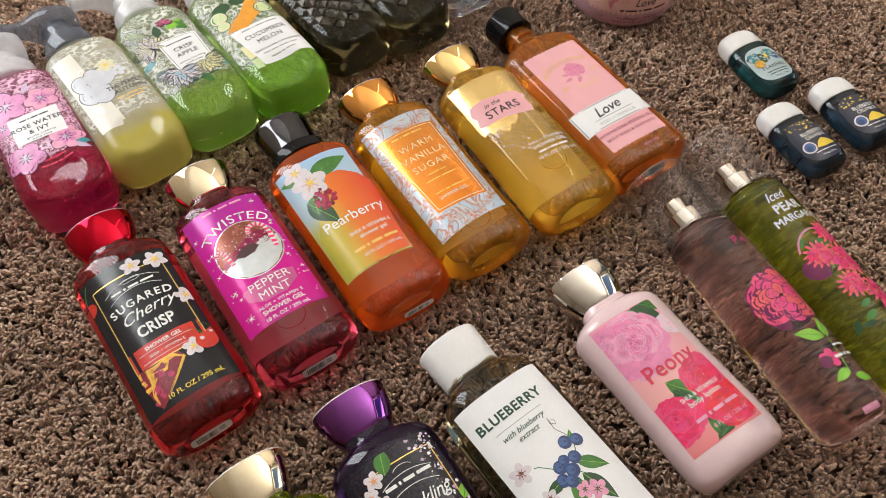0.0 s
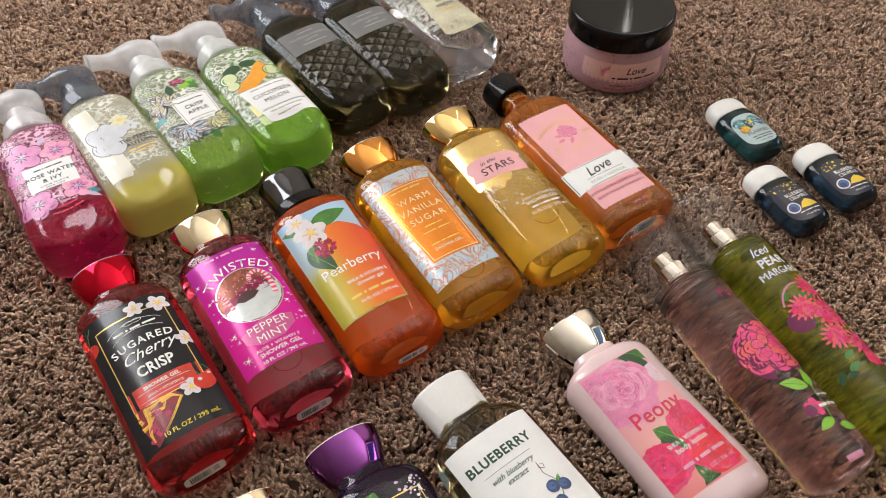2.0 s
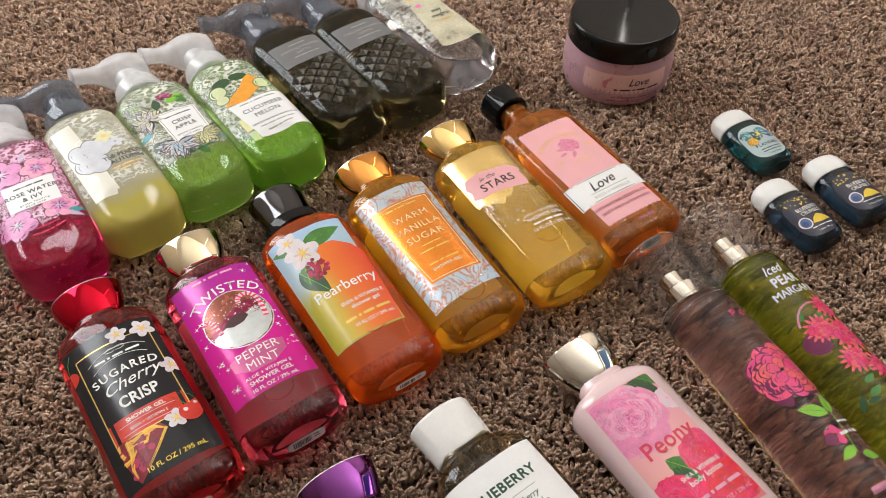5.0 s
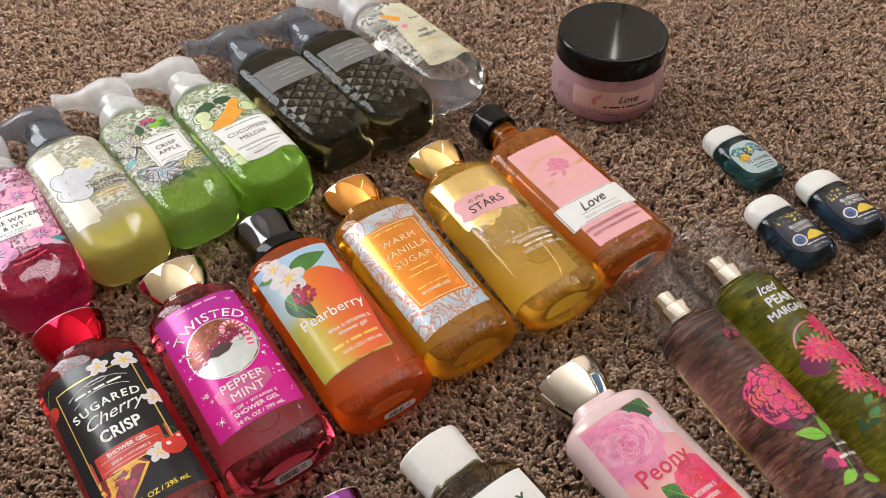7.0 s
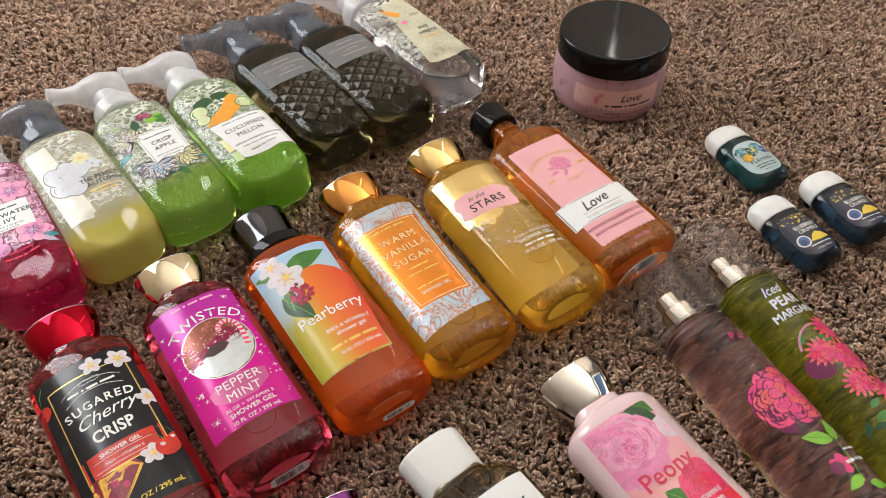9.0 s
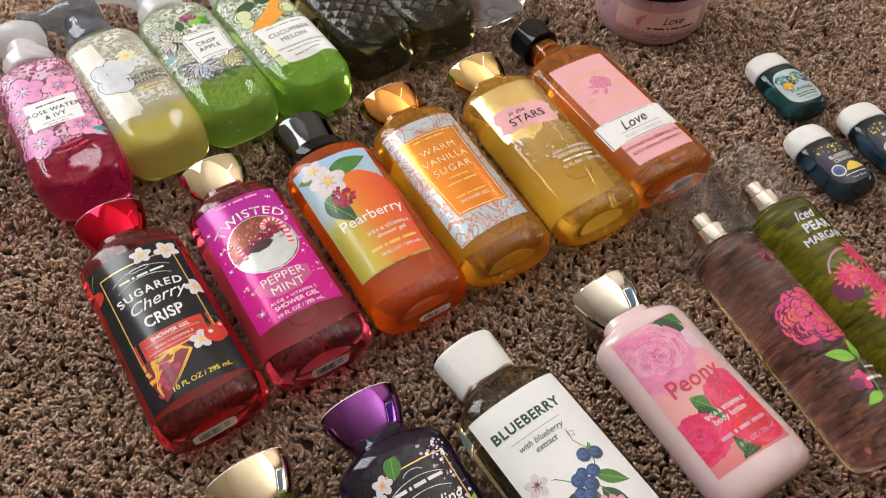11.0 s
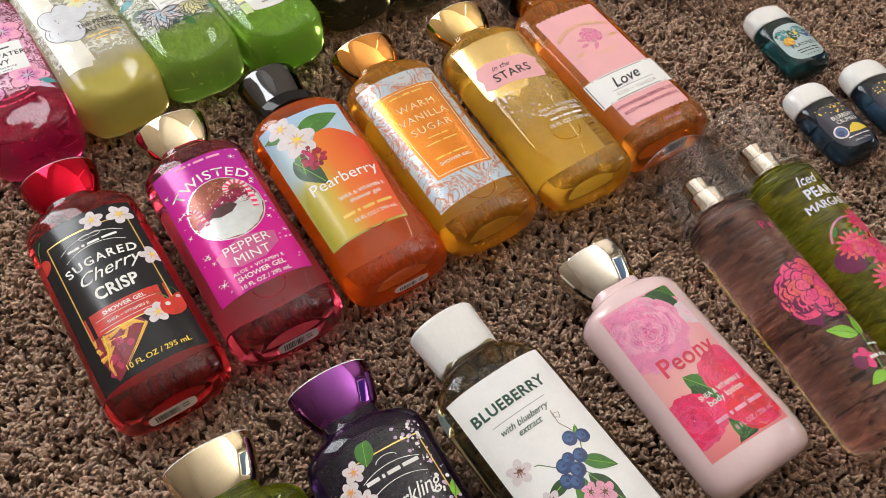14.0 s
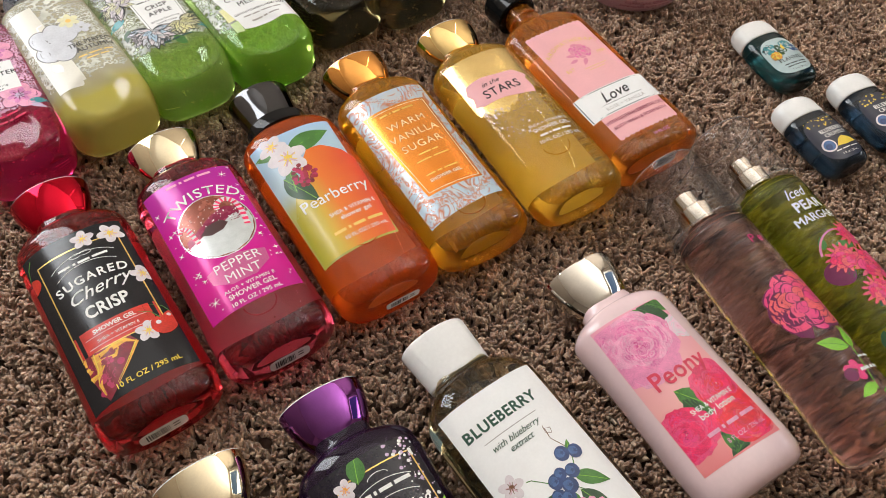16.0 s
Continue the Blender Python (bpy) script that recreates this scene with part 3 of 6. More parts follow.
class Art:
    """Printed shapes laid on a body's front, in millimetres: x across, y along towards the cap."""

    def __init__(self, skin):
        self.skin = skin
        self.shift = (0, 0)  # moves a whole drawing
        self.edge = None  # the label's corners, past which no ink goes
        self.clear()

    def clear(self):
        self.v, self.f, self.mi, self.mats, self.lift = [], [], [], [], 0.0

    def slot(self, m):
        if m not in self.mats:
            self.mats.append(m)
        return self.mats.index(m)

    def point(self, x, y, layer):
        x, y = x + self.shift[0], y + self.shift[1]
        if self.edge:
            (ax, ay), (bx, by), (cx, cy), (dx, dy) = self.edge
            y = min(max(y, max(ay, by)), min(cy, dy))
            t = (y - ay) / (dy - ay)
            x = min(max(x, ax + (dx - ax) * t), bx + (cx - bx) * t)
        x, y = x * 0.001, y * 0.001
        return (x, y, self.skin.front(x, y) + 0.00014 + 0.00007 * layer + self.lift)

    def quad(self, c, m, layer, n=34):
        """Corners: bottom left, bottom right, top right, top left."""
        s, base = self.slot(m), len(self.v)
        for j in range(n + 1):
            for i in range(n + 1):
                u, v = i / n, j / n
                x = (c[0][0] * (1 - u) + c[1][0] * u) * (1 - v) + (c[3][0] * (1 - u) + c[2][0] * u) * v
                y = (c[0][1] * (1 - u) + c[1][1] * u) * (1 - v) + (c[3][1] * (1 - u) + c[2][1] * u) * v
                self.v.append(self.point(x, y, layer))
        for j in range(n):
            for i in range(n):
                a = base + j * (n + 1) + i
                self.f.append((a, a + 1, a + n + 2, a + n + 1))
                self.mi.append(s)
        return self

    def rect(self, x0, y0, x1, y1, m, layer, n=34):
        return self.quad(((x0, y0), (x1, y0), (x1, y1), (x0, y1)), m, layer, n)

    def blob(self, pts, m, layer, rings=3, centre=None):
        """A shape that can be seen whole from its centre."""
        k = len(pts)
        cx, cy = centre or (sum(p[0] for p in pts) / k, sum(p[1] for p in pts) / k)
        fine = []
        for a, b in zip(pts, pts[1:] + pts[:1]):
            m2 = max(1, math.ceil(math.hypot(b[0] - a[0], b[1] - a[1]) / 3.0))
            fine += [(a[0] + (b[0] - a[0]) * q / m2, a[1] + (b[1] - a[1]) * q / m2) for q in range(m2)]
        pts, far = fine, max(math.hypot(p[0] - cx, p[1] - cy) for p in pts)
        rings = max(1 if far < 2.5 else 2, math.ceil(far / 4.0))
        s, base, k = self.slot(m), len(self.v), len(pts)
        self.v.append(self.point(cx, cy, layer))
        for r in range(1, rings + 1):
            q = r / rings
            for x, y in pts:
                self.v.append(self.point(cx + (x - cx) * q, cy + (y - cy) * q, layer))
        for i in range(k):
            j = (i + 1) % k
            self.f.append((base, base + 1 + i, base + 1 + j))
            self.mi.append(s)
            for r in range(rings - 1):
                a, b = base + 1 + r * k, base + 1 + (r + 1) * k
                self.f.append((a + i, b + i, b + j, a + j))
                self.mi.append(s)
        return self

    def disc(self, x, y, r, m, layer, ry=None, turn=0.0, k=28, rough=0.0, rings=3):
        ry, t0 = ry or r, radians(turn)
        pts = []
        for i in range(k):
            a = 2 * math.pi * i / k
            w = 1 + rough * random.uniform(-1, 1)
            px, py = r * w * math.cos(a), ry * w * math.sin(a)
            pts.append((x + px * math.cos(t0) - py * math.sin(t0), y + px * math.sin(t0) + py * math.cos(t0)))
        return self.blob(pts, m, layer, rings)

    def path(self, pts, width, m, layer, taper=False):
        s, base = self.slot(m), len(self.v)
        n = len(pts)
        for i, (x, y) in enumerate(pts):
            a, b = pts[max(0, i - 1)], pts[min(n - 1, i + 1)]
            dx, dy = b[0] - a[0], b[1] - a[1]
            l = math.hypot(dx, dy) or 1
            w = width / 2 * ((1 - 0.8 * i / (n - 1)) if taper else 1)
            self.v.append(self.point(x - dy / l * w, y + dx / l * w, layer))
            self.v.append(self.point(x + dy / l * w, y - dx / l * w, layer))
        for i in range(n - 1):
            a = base + 2 * i
            self.f.append((a, a + 1, a + 3, a + 2))
            self.mi.append(s)
        return self

    def line(self, x0, y0, x1, y1, width, m, layer, n=10):
        return self.path([(x0 + (x1 - x0) * i / n, y0 + (y1 - y0) * i / n) for i in range(n + 1)], width, m, layer)

    def arc(self, x, y, r, a0, a1, width, m, layer, ry=None, n=24):
        ry = ry or r
        return self.path([(x + r * math.cos(radians(a0 + (a1 - a0) * i / n)), y + ry * math.sin(radians(a0 + (a1 - a0) * i / n))) for i in range(n + 1)], width, m, layer)

    def frame_lines(self, c, width, m, layer):
        for i in range(4):
            a, b = c[i], c[(i + 1) % 4]
            self.line(*a, *b, width, m, layer)
        return self

    def leaf(self, x, y, length, angle, m, layer, width=0.38, rib=None):
        a = radians(angle)
        pts = []
        for i in range(9):
            t = i / 8
            pts.append((t * length, width * length * 0.5 * math.sin(math.pi * t ** 0.8)))
        pts += [(t, -h) for t, h in pts[-2:0:-1]]
        pts = [(x + u * math.cos(a) - v * math.sin(a), y + u * math.sin(a) + v * math.cos(a)) for u, v in pts]
        self.blob(pts, m, layer, 2)
        if rib:
            self.line(x, y, x + length * 0.9 * math.cos(a), y + length * 0.9 * math.sin(a), 0.35, rib, layer + 0.3, 5)
        return self

    def petals(self, x, y, r, count, m, layer, turn=0.0, width=0.9, inner=0.15, step=0.05):
        for i in range(count):
            a = turn + 360 * i / count
            c = math.cos(radians(a)), math.sin(radians(a))
            mid = r * (0.5 + inner / 2)
            self.disc(x + c[0] * mid, y + c[1] * mid, r * (1 - inner) / 2, m, layer + step * i, math.pi * mid / count * width * 1.15, a, 14, 0.05, 2)
        return self

    def bloom(self, x, y, r, tones, layer, line_mat=None, seed=1):
        """A full flower of many ruffled rings of petals, paler towards its heart."""
        rnd = random.Random(seed)
        lay = layer
        for ring, (q, n) in enumerate(((1.0, 9), (0.8, 8), (0.6, 7), (0.42, 5), (0.24, 4))):
            turn = rnd.uniform(0, 90)
            for i in range(n):
                a = turn + 360 * i / n + rnd.uniform(-8, 8)
                rr = r * q * rnd.uniform(0.88, 1.06)
                cx, cy = x + 0.62 * rr * math.cos(radians(a)), y + 0.62 * rr * math.sin(radians(a))
                tone = tones[(ring + i) % len(tones)]
                if line_mat:
                    self.disc(cx, cy, rr * 0.44, line_mat, lay, rr * 0.41, a, 16, 0.06, 2)
                    lay += 0.10
                self.disc(cx, cy, rr * (0.40 if line_mat else 0.44), tone, lay, rr * (0.37 if line_mat else 0.42), a, 16, 0.07, 2)
                lay += 0.10
        return self

    def lily(self, x, y, r, tones, layer, line="ink_black", seed=1, spread=360.0, aim=0.0):
        """A many-petalled pointed flower drawn with dark outlines."""
        rnd, lay = random.Random(seed), layer
        for q, n in ((1.0, 11), (0.84, 10), (0.66, 8), (0.48, 6), (0.32, 4)):
            for i in range(n):
                a = aim + spread * ((i + 0.5 * rnd.random()) / n - 0.5) + rnd.uniform(-6, 6)
                ln = r * q * rnd.uniform(0.9, 1.05)
                c = math.cos(radians(a)), math.sin(radians(a))
                self.leaf(x, y, ln, a, line, lay, 0.46)
                self.leaf(x + 0.06 * ln * c[0], y + 0.06 * ln * c[1], ln * 0.88, a, tones[rnd.randrange(len(tones))], lay + 0.06, 0.38)
                self.line(x + 0.3 * ln * c[0], y + 0.3 * ln * c[1], x + 0.7 * ln * c[0], y + 0.7 * ln * c[1], 0.22, line, lay + 0.09, 3)
                lay += 0.12
        return self

    def peony(self, x, y, r, rims, mids, deeps, layer, seed=1):
        """A full painted flower: ruffled petals, each pale at its rim and deeper towards its base."""
        rnd, lay = random.Random(seed), layer
        for q, n in ((1.0, 9), (0.84, 9), (0.68, 8), (0.53, 7), (0.40, 6), (0.27, 5), (0.15, 3)):
            turn = rnd.uniform(0, 90)
            for i in range(n):
                a = turn + 360 * i / n + rnd.uniform(-10, 10)
                c, sn = math.cos(radians(a)), math.sin(radians(a))
                rr = r * q * rnd.uniform(0.88, 1.08)
                for shade, size, out in ((rims, 0.46, 0.60), (mids, 0.40, 0.54), (mids, 0.33, 0.47), (deeps, 0.22, 0.36)):
                    tone = shade[rnd.randrange(len(shade))]
                    self.disc(x + out * rr * c, y + out * rr * sn, rr * size, tone, lay, rr * size * rnd.uniform(0.86, 1.1), a, 14, 0.09, 2)
                    lay += 0.012
        return self

    def blossom(self, x, y, r, layer, petal="petal_white", heart="ink_yellow", turn=0.0):
        self.petals(x, y, r, 5, petal, layer, turn, 0.98, 0.02)
        self.petals(x, y, r * 0.50, 5, "petal_blush", layer + 0.3, turn + 5, 0.30, 0.05)
        self.disc(x, y, r * 0.22, heart, layer + 0.4, k=12, rough=0.15, rings=1)
        for i in range(7):
            a = turn + 51 * i
            self.line(x, y, x + 0.45 * r * math.cos(radians(a)), y + 0.45 * r * math.sin(radians(a)), r * 0.05, heart, layer + 0.5, 2)
        return self

    def star(self, x, y, r, m, layer, points=4, turn=0.0, thin=0.22):
        pts = []
        for i in range(points * 2):
            a = radians(turn + 180 * i / points)
            q = r if i % 2 == 0 else r * thin
            pts.append((x + q * math.cos(a), y + q * math.sin(a)))
        return self.blob(pts, m, layer, 1, (x, y))

    def emit(self, name, parent, label=""):
        ob = mesh_object(name, self.v, self.f, self.mats, parent, label, True, self.mi)
        self.clear()
        return ob

    def text(self, words, x, y, size, m, parent, layer=2.0, bold=0.0, shear=0.0, spacing=1.0, wide=1.0, bend=0.0, turn=0.0, name="lettering", squash=1.0):
        """Words centred on x with their base line at y; size is the height of a capital. bend: radius of an arched base line."""
        cu = bpy.data.curves.new(name, "FONT")
        cu.body, cu.size, cu.align_x, cu.space_character = words, size / 0.73, "CENTER", spacing
        cu.shear, cu.offset, cu.resolution_u = shear, 0.0 if "M" in words else bold * size * 0.01, 3
        tmp = new(name, cu)
        dg = bpy.context.evaluated_depsgraph_get()
        me = bpy.data.meshes.new_from_object(tmp.evaluated_get(dg))
        bpy.data.objects.remove(tmp)
        bpy.data.curves.remove(cu)
        c, s = math.cos(radians(turn)), math.sin(radians(turn))
        count = len(me.vertices)
        if "M" in words and bold > 0.5:  # the heavy weight, as two strokes side by side
            off = bold * size * 0.008
            flat = [tuple(v.co) for v in me.vertices]
            faces = [tuple(p.vertices) for p in me.polygons]
            bpy.data.meshes.remove(me)
            me = bpy.data.meshes.new(name)
            me.from_pydata([(p[0] - off, p[1], 0) for p in flat] + [(p[0] + off, p[1], 0) for p in flat], [], faces + [tuple(i + count for i in f) for f in faces])
        for v in me.vertices:
            px, py = v.co.x * wide, v.co.y * squash
            if bend:
                a = px / bend
                px, py = (bend + py) * math.sin(a), (bend + py) * math.cos(a) - bend
            v.co = self.point(x + px * c - py * s, y + px * s + py * c, layer + (0.9 if v.index < count else 1.1))
        me.materials.clear()
        me.materials.append(M[m])
        me.name = name
        ob = new(name, me)
        ob.parent = parent
        return ob

    def bars(self, x, y, width, height, m, parent, layer=2.0, words=(0.3, 0.12, 0.25, 0.33)):
        """Writing too small to read, or a maker's name: plain bars of its size and colour."""
        total = sum(words) + 0.05 * (len(words) - 1)
        left = x - width / 2
        for w in words:
            ww = width * w / total
            self.rect(left, y + height * 0.15, left + ww, y + height * 0.85, m, layer, 3)
            left += ww + width * 0.05 / total
        return self.emit("small_print", parent)


# ---- room ----
def box(name, x0, y0, z0, x1, y1, z1, material, label="", category="", parent=None):
    v = [(x, y, z) for z in (z0, z1) for y in (y0, y1) for x in (x0, x1)]
    f = [(0, 2, 3, 1), (4, 5, 7, 6), (0, 1, 5, 4), (2, 6, 7, 3), (0, 4, 6, 2), (1, 3, 7, 5)]
    ob = mesh_object(name, v, f, [material], parent, label, False)
    return ob if parent else tagged(ob, label, category, "", "structure")


X0, X1, Y0, Y1, TOP = -1.9, 2.1, -1.8, 2.2, 2.45
box("floor", X0 - 0.12, Y0 - 0.12, -0.13, X1 + 0.12, Y1 + 0.12, -0.012, "floor_carpet", "brown carpet backing of a room floor", "floor")
box("ceiling", X0 - 0.12, Y0 - 0.12, TOP, X1 + 0.12, Y1 + 0.12, TOP + 0.12, "ceiling_paint", "plain off-white painted room ceiling", "ceiling")
box("wall_south", X0 - 0.12, Y0 - 0.12, -0.012, X1 + 0.12, Y0, TOP, "wall_paint", "plain beige painted wall", "wall")
wx0, wx1, wz0, wz1 = WIN["x"] - WIN["w"] / 2, WIN["x"] + WIN["w"] / 2, WIN["z"] - WIN["h"] / 2, WIN["z"] + WIN["h"] / 2
wall = tagged(new("wall_north"), "beige painted wall with a window opening", "wall", "", "structure")
for a in ((X0 - 0.12, -0.012, wx0, TOP), (wx1, -0.012, X1 + 0.12, TOP), (wx0, -0.012, wx1, wz0), (wx0, wz1, wx1, TOP)):
    box("wall_panel", a[0], Y1, a[1], a[2], Y1 + 0.12, a[3], "wall_paint", parent=wall)
sy0, sy1, sz0, sz1 = SIDE["y"] - SIDE["w"] / 2, SIDE["y"] + SIDE["w"] / 2, SIDE["z"] - SIDE["h"] / 2, SIDE["z"] + SIDE["h"] / 2
wall = tagged(new("wall_west"), "beige painted wall with a window opening", "wall", "", "structure")
for a in ((Y0, -0.012, sy0, TOP), (sy1, -0.012, Y1, TOP), (sy0, -0.012, sy1, sz0), (sy0, sz1, sy1, TOP)):
    box("wall_panel", X0 - 0.12, a[0], a[1], X0, a[2], a[3], "wall_paint", parent=wall)
window = tagged(new("window_2"), "unseen white framed window added to let light in", "window", "", "structure")
for a in ((sy0, sz0, sy0 + 0.05, sz1), (sy1 - 0.05, sz0, sy1, sz1), (sy0 + 0.05, sz0, sy1 - 0.05, sz0 + 0.05), (sy0 + 0.05, sz1 - 0.05, sy1 - 0.05, sz1)):
    box("window_frame", X0 - 0.09, a[0], a[1], X0 - 0.03, a[2], a[3], "white_trim", parent=window)
# Unseen east opening and frame, added to hold the fill lamp.
ey0, ey1, ez0, ez1 = EAST["y"] - EAST["w"] / 2, EAST["y"] + EAST["w"] / 2, EAST["z"] - EAST["h"] / 2, EAST["z"] + EAST["h"] / 2
wall = tagged(new("wall_east"), "beige painted wall with a window opening", "wall", "", "structure")
for a in ((Y0, -0.012, ey0, TOP), (ey1, -0.012, Y1, TOP), (ey0, -0.012, ey1, ez0), (ey0, ez1, ey1, TOP)):
    box("wall_panel", X1, a[0], a[1], X1 + 0.12, a[2], a[3], "wall_paint", parent=wall)
window = tagged(new("east_fill_window"), "unseen white framed window added to let light in", "window", "", "structure")
for a in ((ey0, ez0, ey0 + 0.05, ez1), (ey1 - 0.05, ez0, ey1, ez1), (ey0 + 0.05, ez0, ey1 - 0.05, ez0 + 0.05), (ey0 + 0.05, ez1 - 0.05, ey1 - 0.05, ez1)):
    box("window_frame", X1 + 0.03, a[0], a[1], X1 + 0.09, a[2], a[3], "white_trim", parent=window)
window = tagged(new("window_1"), "unseen white framed window added to let light in", "window", "", "structure")
for a in ((wx0, wz0, wx0 + 0.004, wz1), (wx1 - 0.004, wz0, wx1, wz1), (wx0 + 0.004, wz0, wx1 - 0.004, wz0 + 0.05), (wx0 + 0.004, wz1 - 0.05, wx1 - 0.004, wz1)):
    box("window_frame", a[0], Y1 + 0.03, a[1], a[2], Y1 + 0.09, a[3], "white_trim", parent=window)


# ---- bottles ----
def flared_cap(thing, y0, y1, r_top, r_neck, metal, z, disc="white_plastic", label=""):
    """An oval cap, waisted at the neck and swelling to its end."""
    d, h = r_top - r_neck, y1 - y0
    cap = lathe("cap", [(y0, r_neck - 0.0006), (y0 + 0.0012, r_neck), (y0 + 0.12 * h, r_neck + 0.16 * d), (y0 + 0.30 * h, r_neck + 0.45 * d), (y0 + 0.50 * h, r_neck + 0.71 * d), (y0 + 0.75 * h, r_neck + 0.91 * d), (y1 - 0.0010, r_top), (y1 - 0.0004, r_top - 0.0002)], metal, thing, label, z, flat=0.62)
    lathe("cap_disc", [(y1 - 0.0008, r_top - 0.0003), (y1 + 0.0004, r_top - 0.0005), None, (y1 + 0.0004, r_top - 0.0011), None, (y1 - 0.002, r_top - 0.004), (y1 - 0.002, 0.001)], disc, cap, "thin white rim of the cap's end", z, flat=0.62)
    return cap


SG_ROWS = [(0.0, 0.020, 0.009), (0.0006, 0.026, 0.0135), (0.0035, 0.0318, 0.0178), (0.010, 0.0348, 0.0202), (0.025, 0.0357, 0.0208), (0.055, 0.0352, 0.0206), (0.095, 0.0350, 0.0206), (0.130, 0.0354, 0.0206),
           (0.145, 0.0351, 0.0204), (0.151, 0.0334, 0.0196), (0.1555, 0.0288, 0.0180), (0.158, 0.0228, 0.0158), (0.1595, 0.0188, 0.0134), (0.161, 0.0170, 0.0116), (0.168, 0.0168, 0.0106)]


def thumb_mark(art, thing, y):
    """The raised oval lip low on the front of the bottle."""
    art.arc(0, y, 10.0, 178, 362, 0.9, art.skin.gel, 0.6, 9.0)
    return art.emit("thumb_lip", thing)


def base_sticker(thing, x, z, yb=-0.0004, w=0.028, h=0.011):
    """A barcode sticker on the bottle's end."""
    v, f = [], []
    n = 20
    for i in range(n):
        a = 2 * math.pi * i / n
        c, s = math.cos(a), math.sin(a)
        v.append((x + w / 2 * abs(c) ** 0.4 * (1 if c > 0 else -1), yb, z + h / 2 * abs(s) ** 0.5 * (1 if s > 0 else -1)))
    f.append(tuple(range(n)))
    tag = mesh_object("price_sticker", v, f, ["sticker"], thing, "white paper barcode sticker", False)
    v, f = [], []
    rnd = random.Random(5)
    px = x - w * 0.36
    while px < x + w * 0.12:
        b = rnd.choice((0.0003, 0.0005, 0.0008))
        k = len(v)
        v += [(px, yb - 0.0002, z - h * 0.3), (px + b, yb - 0.0002, z - h * 0.3), (px + b, yb - 0.0002, z + h * 0.28), (px, yb - 0.0002, z + h * 0.28)]
        f.append((k, k + 1, k + 2, k + 3))
        px += b + rnd.choice((0.0003, 0.0006))
    for j in range(2):
        k = len(v)
        xa, za = x + w * 0.2, z - h * 0.12 + j * h * 0.25
        v += [(xa, yb - 0.0002, za), (xa + w * 0.14, yb - 0.0002, za), (xa + w * 0.14, yb - 0.0002, za + h * 0.1), (xa, yb - 0.0002, za + h * 0.1)]
        f.append((k, k + 1, k + 2, k + 3))
    mesh_object("barcode", v, f, ["ink_black"], tag, "black barcode bars", False)
    return tag


def back_label(thing, skin, y0, y1, half, material):
    """The sheet on the bottle's back, seen through the gel."""
    verts, faces = [], []
    n, m = 10, 8
    for j in range(m + 1):
        for i in range(n + 1):
            x, y = -half + 2 * half * i / n, y0 + (y1 - y0) * j / m
            verts.append((x, y, 2 * skin.axis_z - skin.front(x, y) + 0.0012))
    for j in range(m):
        for i in range(n):
            a = j * (n + 1) + i
            faces.append((a, a + 1, a + n + 2, a + n + 1))
    return mesh_object("back_label", verts, faces, [material], thing, "back label seen through the gel")


def shower_gel(x, y, yaw, label, gel, cap_metal, cap=(0.1655, 0.1930, 0.0252, 0.0178), back="label_cream", back_half=0.026, rows=SG_ROWS, power=2.35, thumb=None):
    """x, y: the middle of the bottle's base."""
    thing = root("shower_gel_bottle", x, y, yaw, label, "bottle", "shower gel bottles on the carpet", size=1.016)
    skin = Skin(rows, power, 0.0208, (thumb, 0.0115, 0.0016) if thumb else None)
    skin.mesh("body", gel, thing)
    if cap_metal:
        flared_cap(thing, *cap, cap_metal, 0.0208)
    back_label(thing, skin, 0.03, 0.135, back_half, back)
    return thing, skin, Art(skin)


# Sugared cherry
thing, skin, art = shower_gel(-0.1398, 0.2029, 36.0, "clear red shower gel bottle with black cherry pie label", "gel_red", "red_metal", back="label_pink")
sheet = art.rect(-31, 20, 30, 139, "label_black", 0).emit("front_label", thing, "black printed label with gold frame")
art.edge = ((-30.8, 20.2), (29.8, 20.2), (29.8, 138.8), (-30.8, 138.8))
art.frame_lines(((-24, 53), (25, 53), (25, 127), (-24, 127)), 0.8, "ink_gold", 1.5).emit("gold_frame", sheet)
art.rect(-23.5, 53.5, 24.5, 69, "cherry_red", 1, 10).emit("red_band", sheet)
art.line(-18, 62.8, 18, 62.8, 0.3, "ink_white", 2).line(-18, 56, 18, 56, 0.3, "ink_white", 2).emit("rule", sheet)
art.arc(0.5, 86, 36, 58, 122, 0.4, "ink_white", 2).arc(0.5, 78, 36, 60, 120, 0.4, "ink_white", 2).emit("rule", sheet)
art.arc(-2, 121, 3.5, 20, 320, 0.35, "ink_white", 2, 1.6).arc(4, 121, 3.5, 220, 520, 0.35, "ink_white", 2, 1.6).emit("flourish", sheet)
art.bars(0.5, 114.5, 30, 2.4, "ink_white", sheet, 2, (0.24, 0.06, 0.24, 0.3))
art.text("SUGARED", 0.5, 100.5, 6.2, "ink_white", sheet, 2, 3, 0, 1.25, 0.95, 95)
art.text("Cherry", 1, 89, 9.0, "ink_white", sheet, 2.2, 0.5, 0.45, 1.0, 1.05, 0, 4)
art.text("CRISP", 1, 75, 8.6, "ink_white", sheet, 2, 4, 0, 1.05, 0.82)
art.text("SHOWER GEL", 0, 64.2, 3.0, "ink_white", sheet, 2, 3)
art.text("SHEA + VITAMIN E", 0, 58, 2.2, "ink_white", sheet, 2, 1)
art.text("10 FL OZ / 295 mL", 4, 25, 3.5, "ink_yellow", sheet, 2, 2)
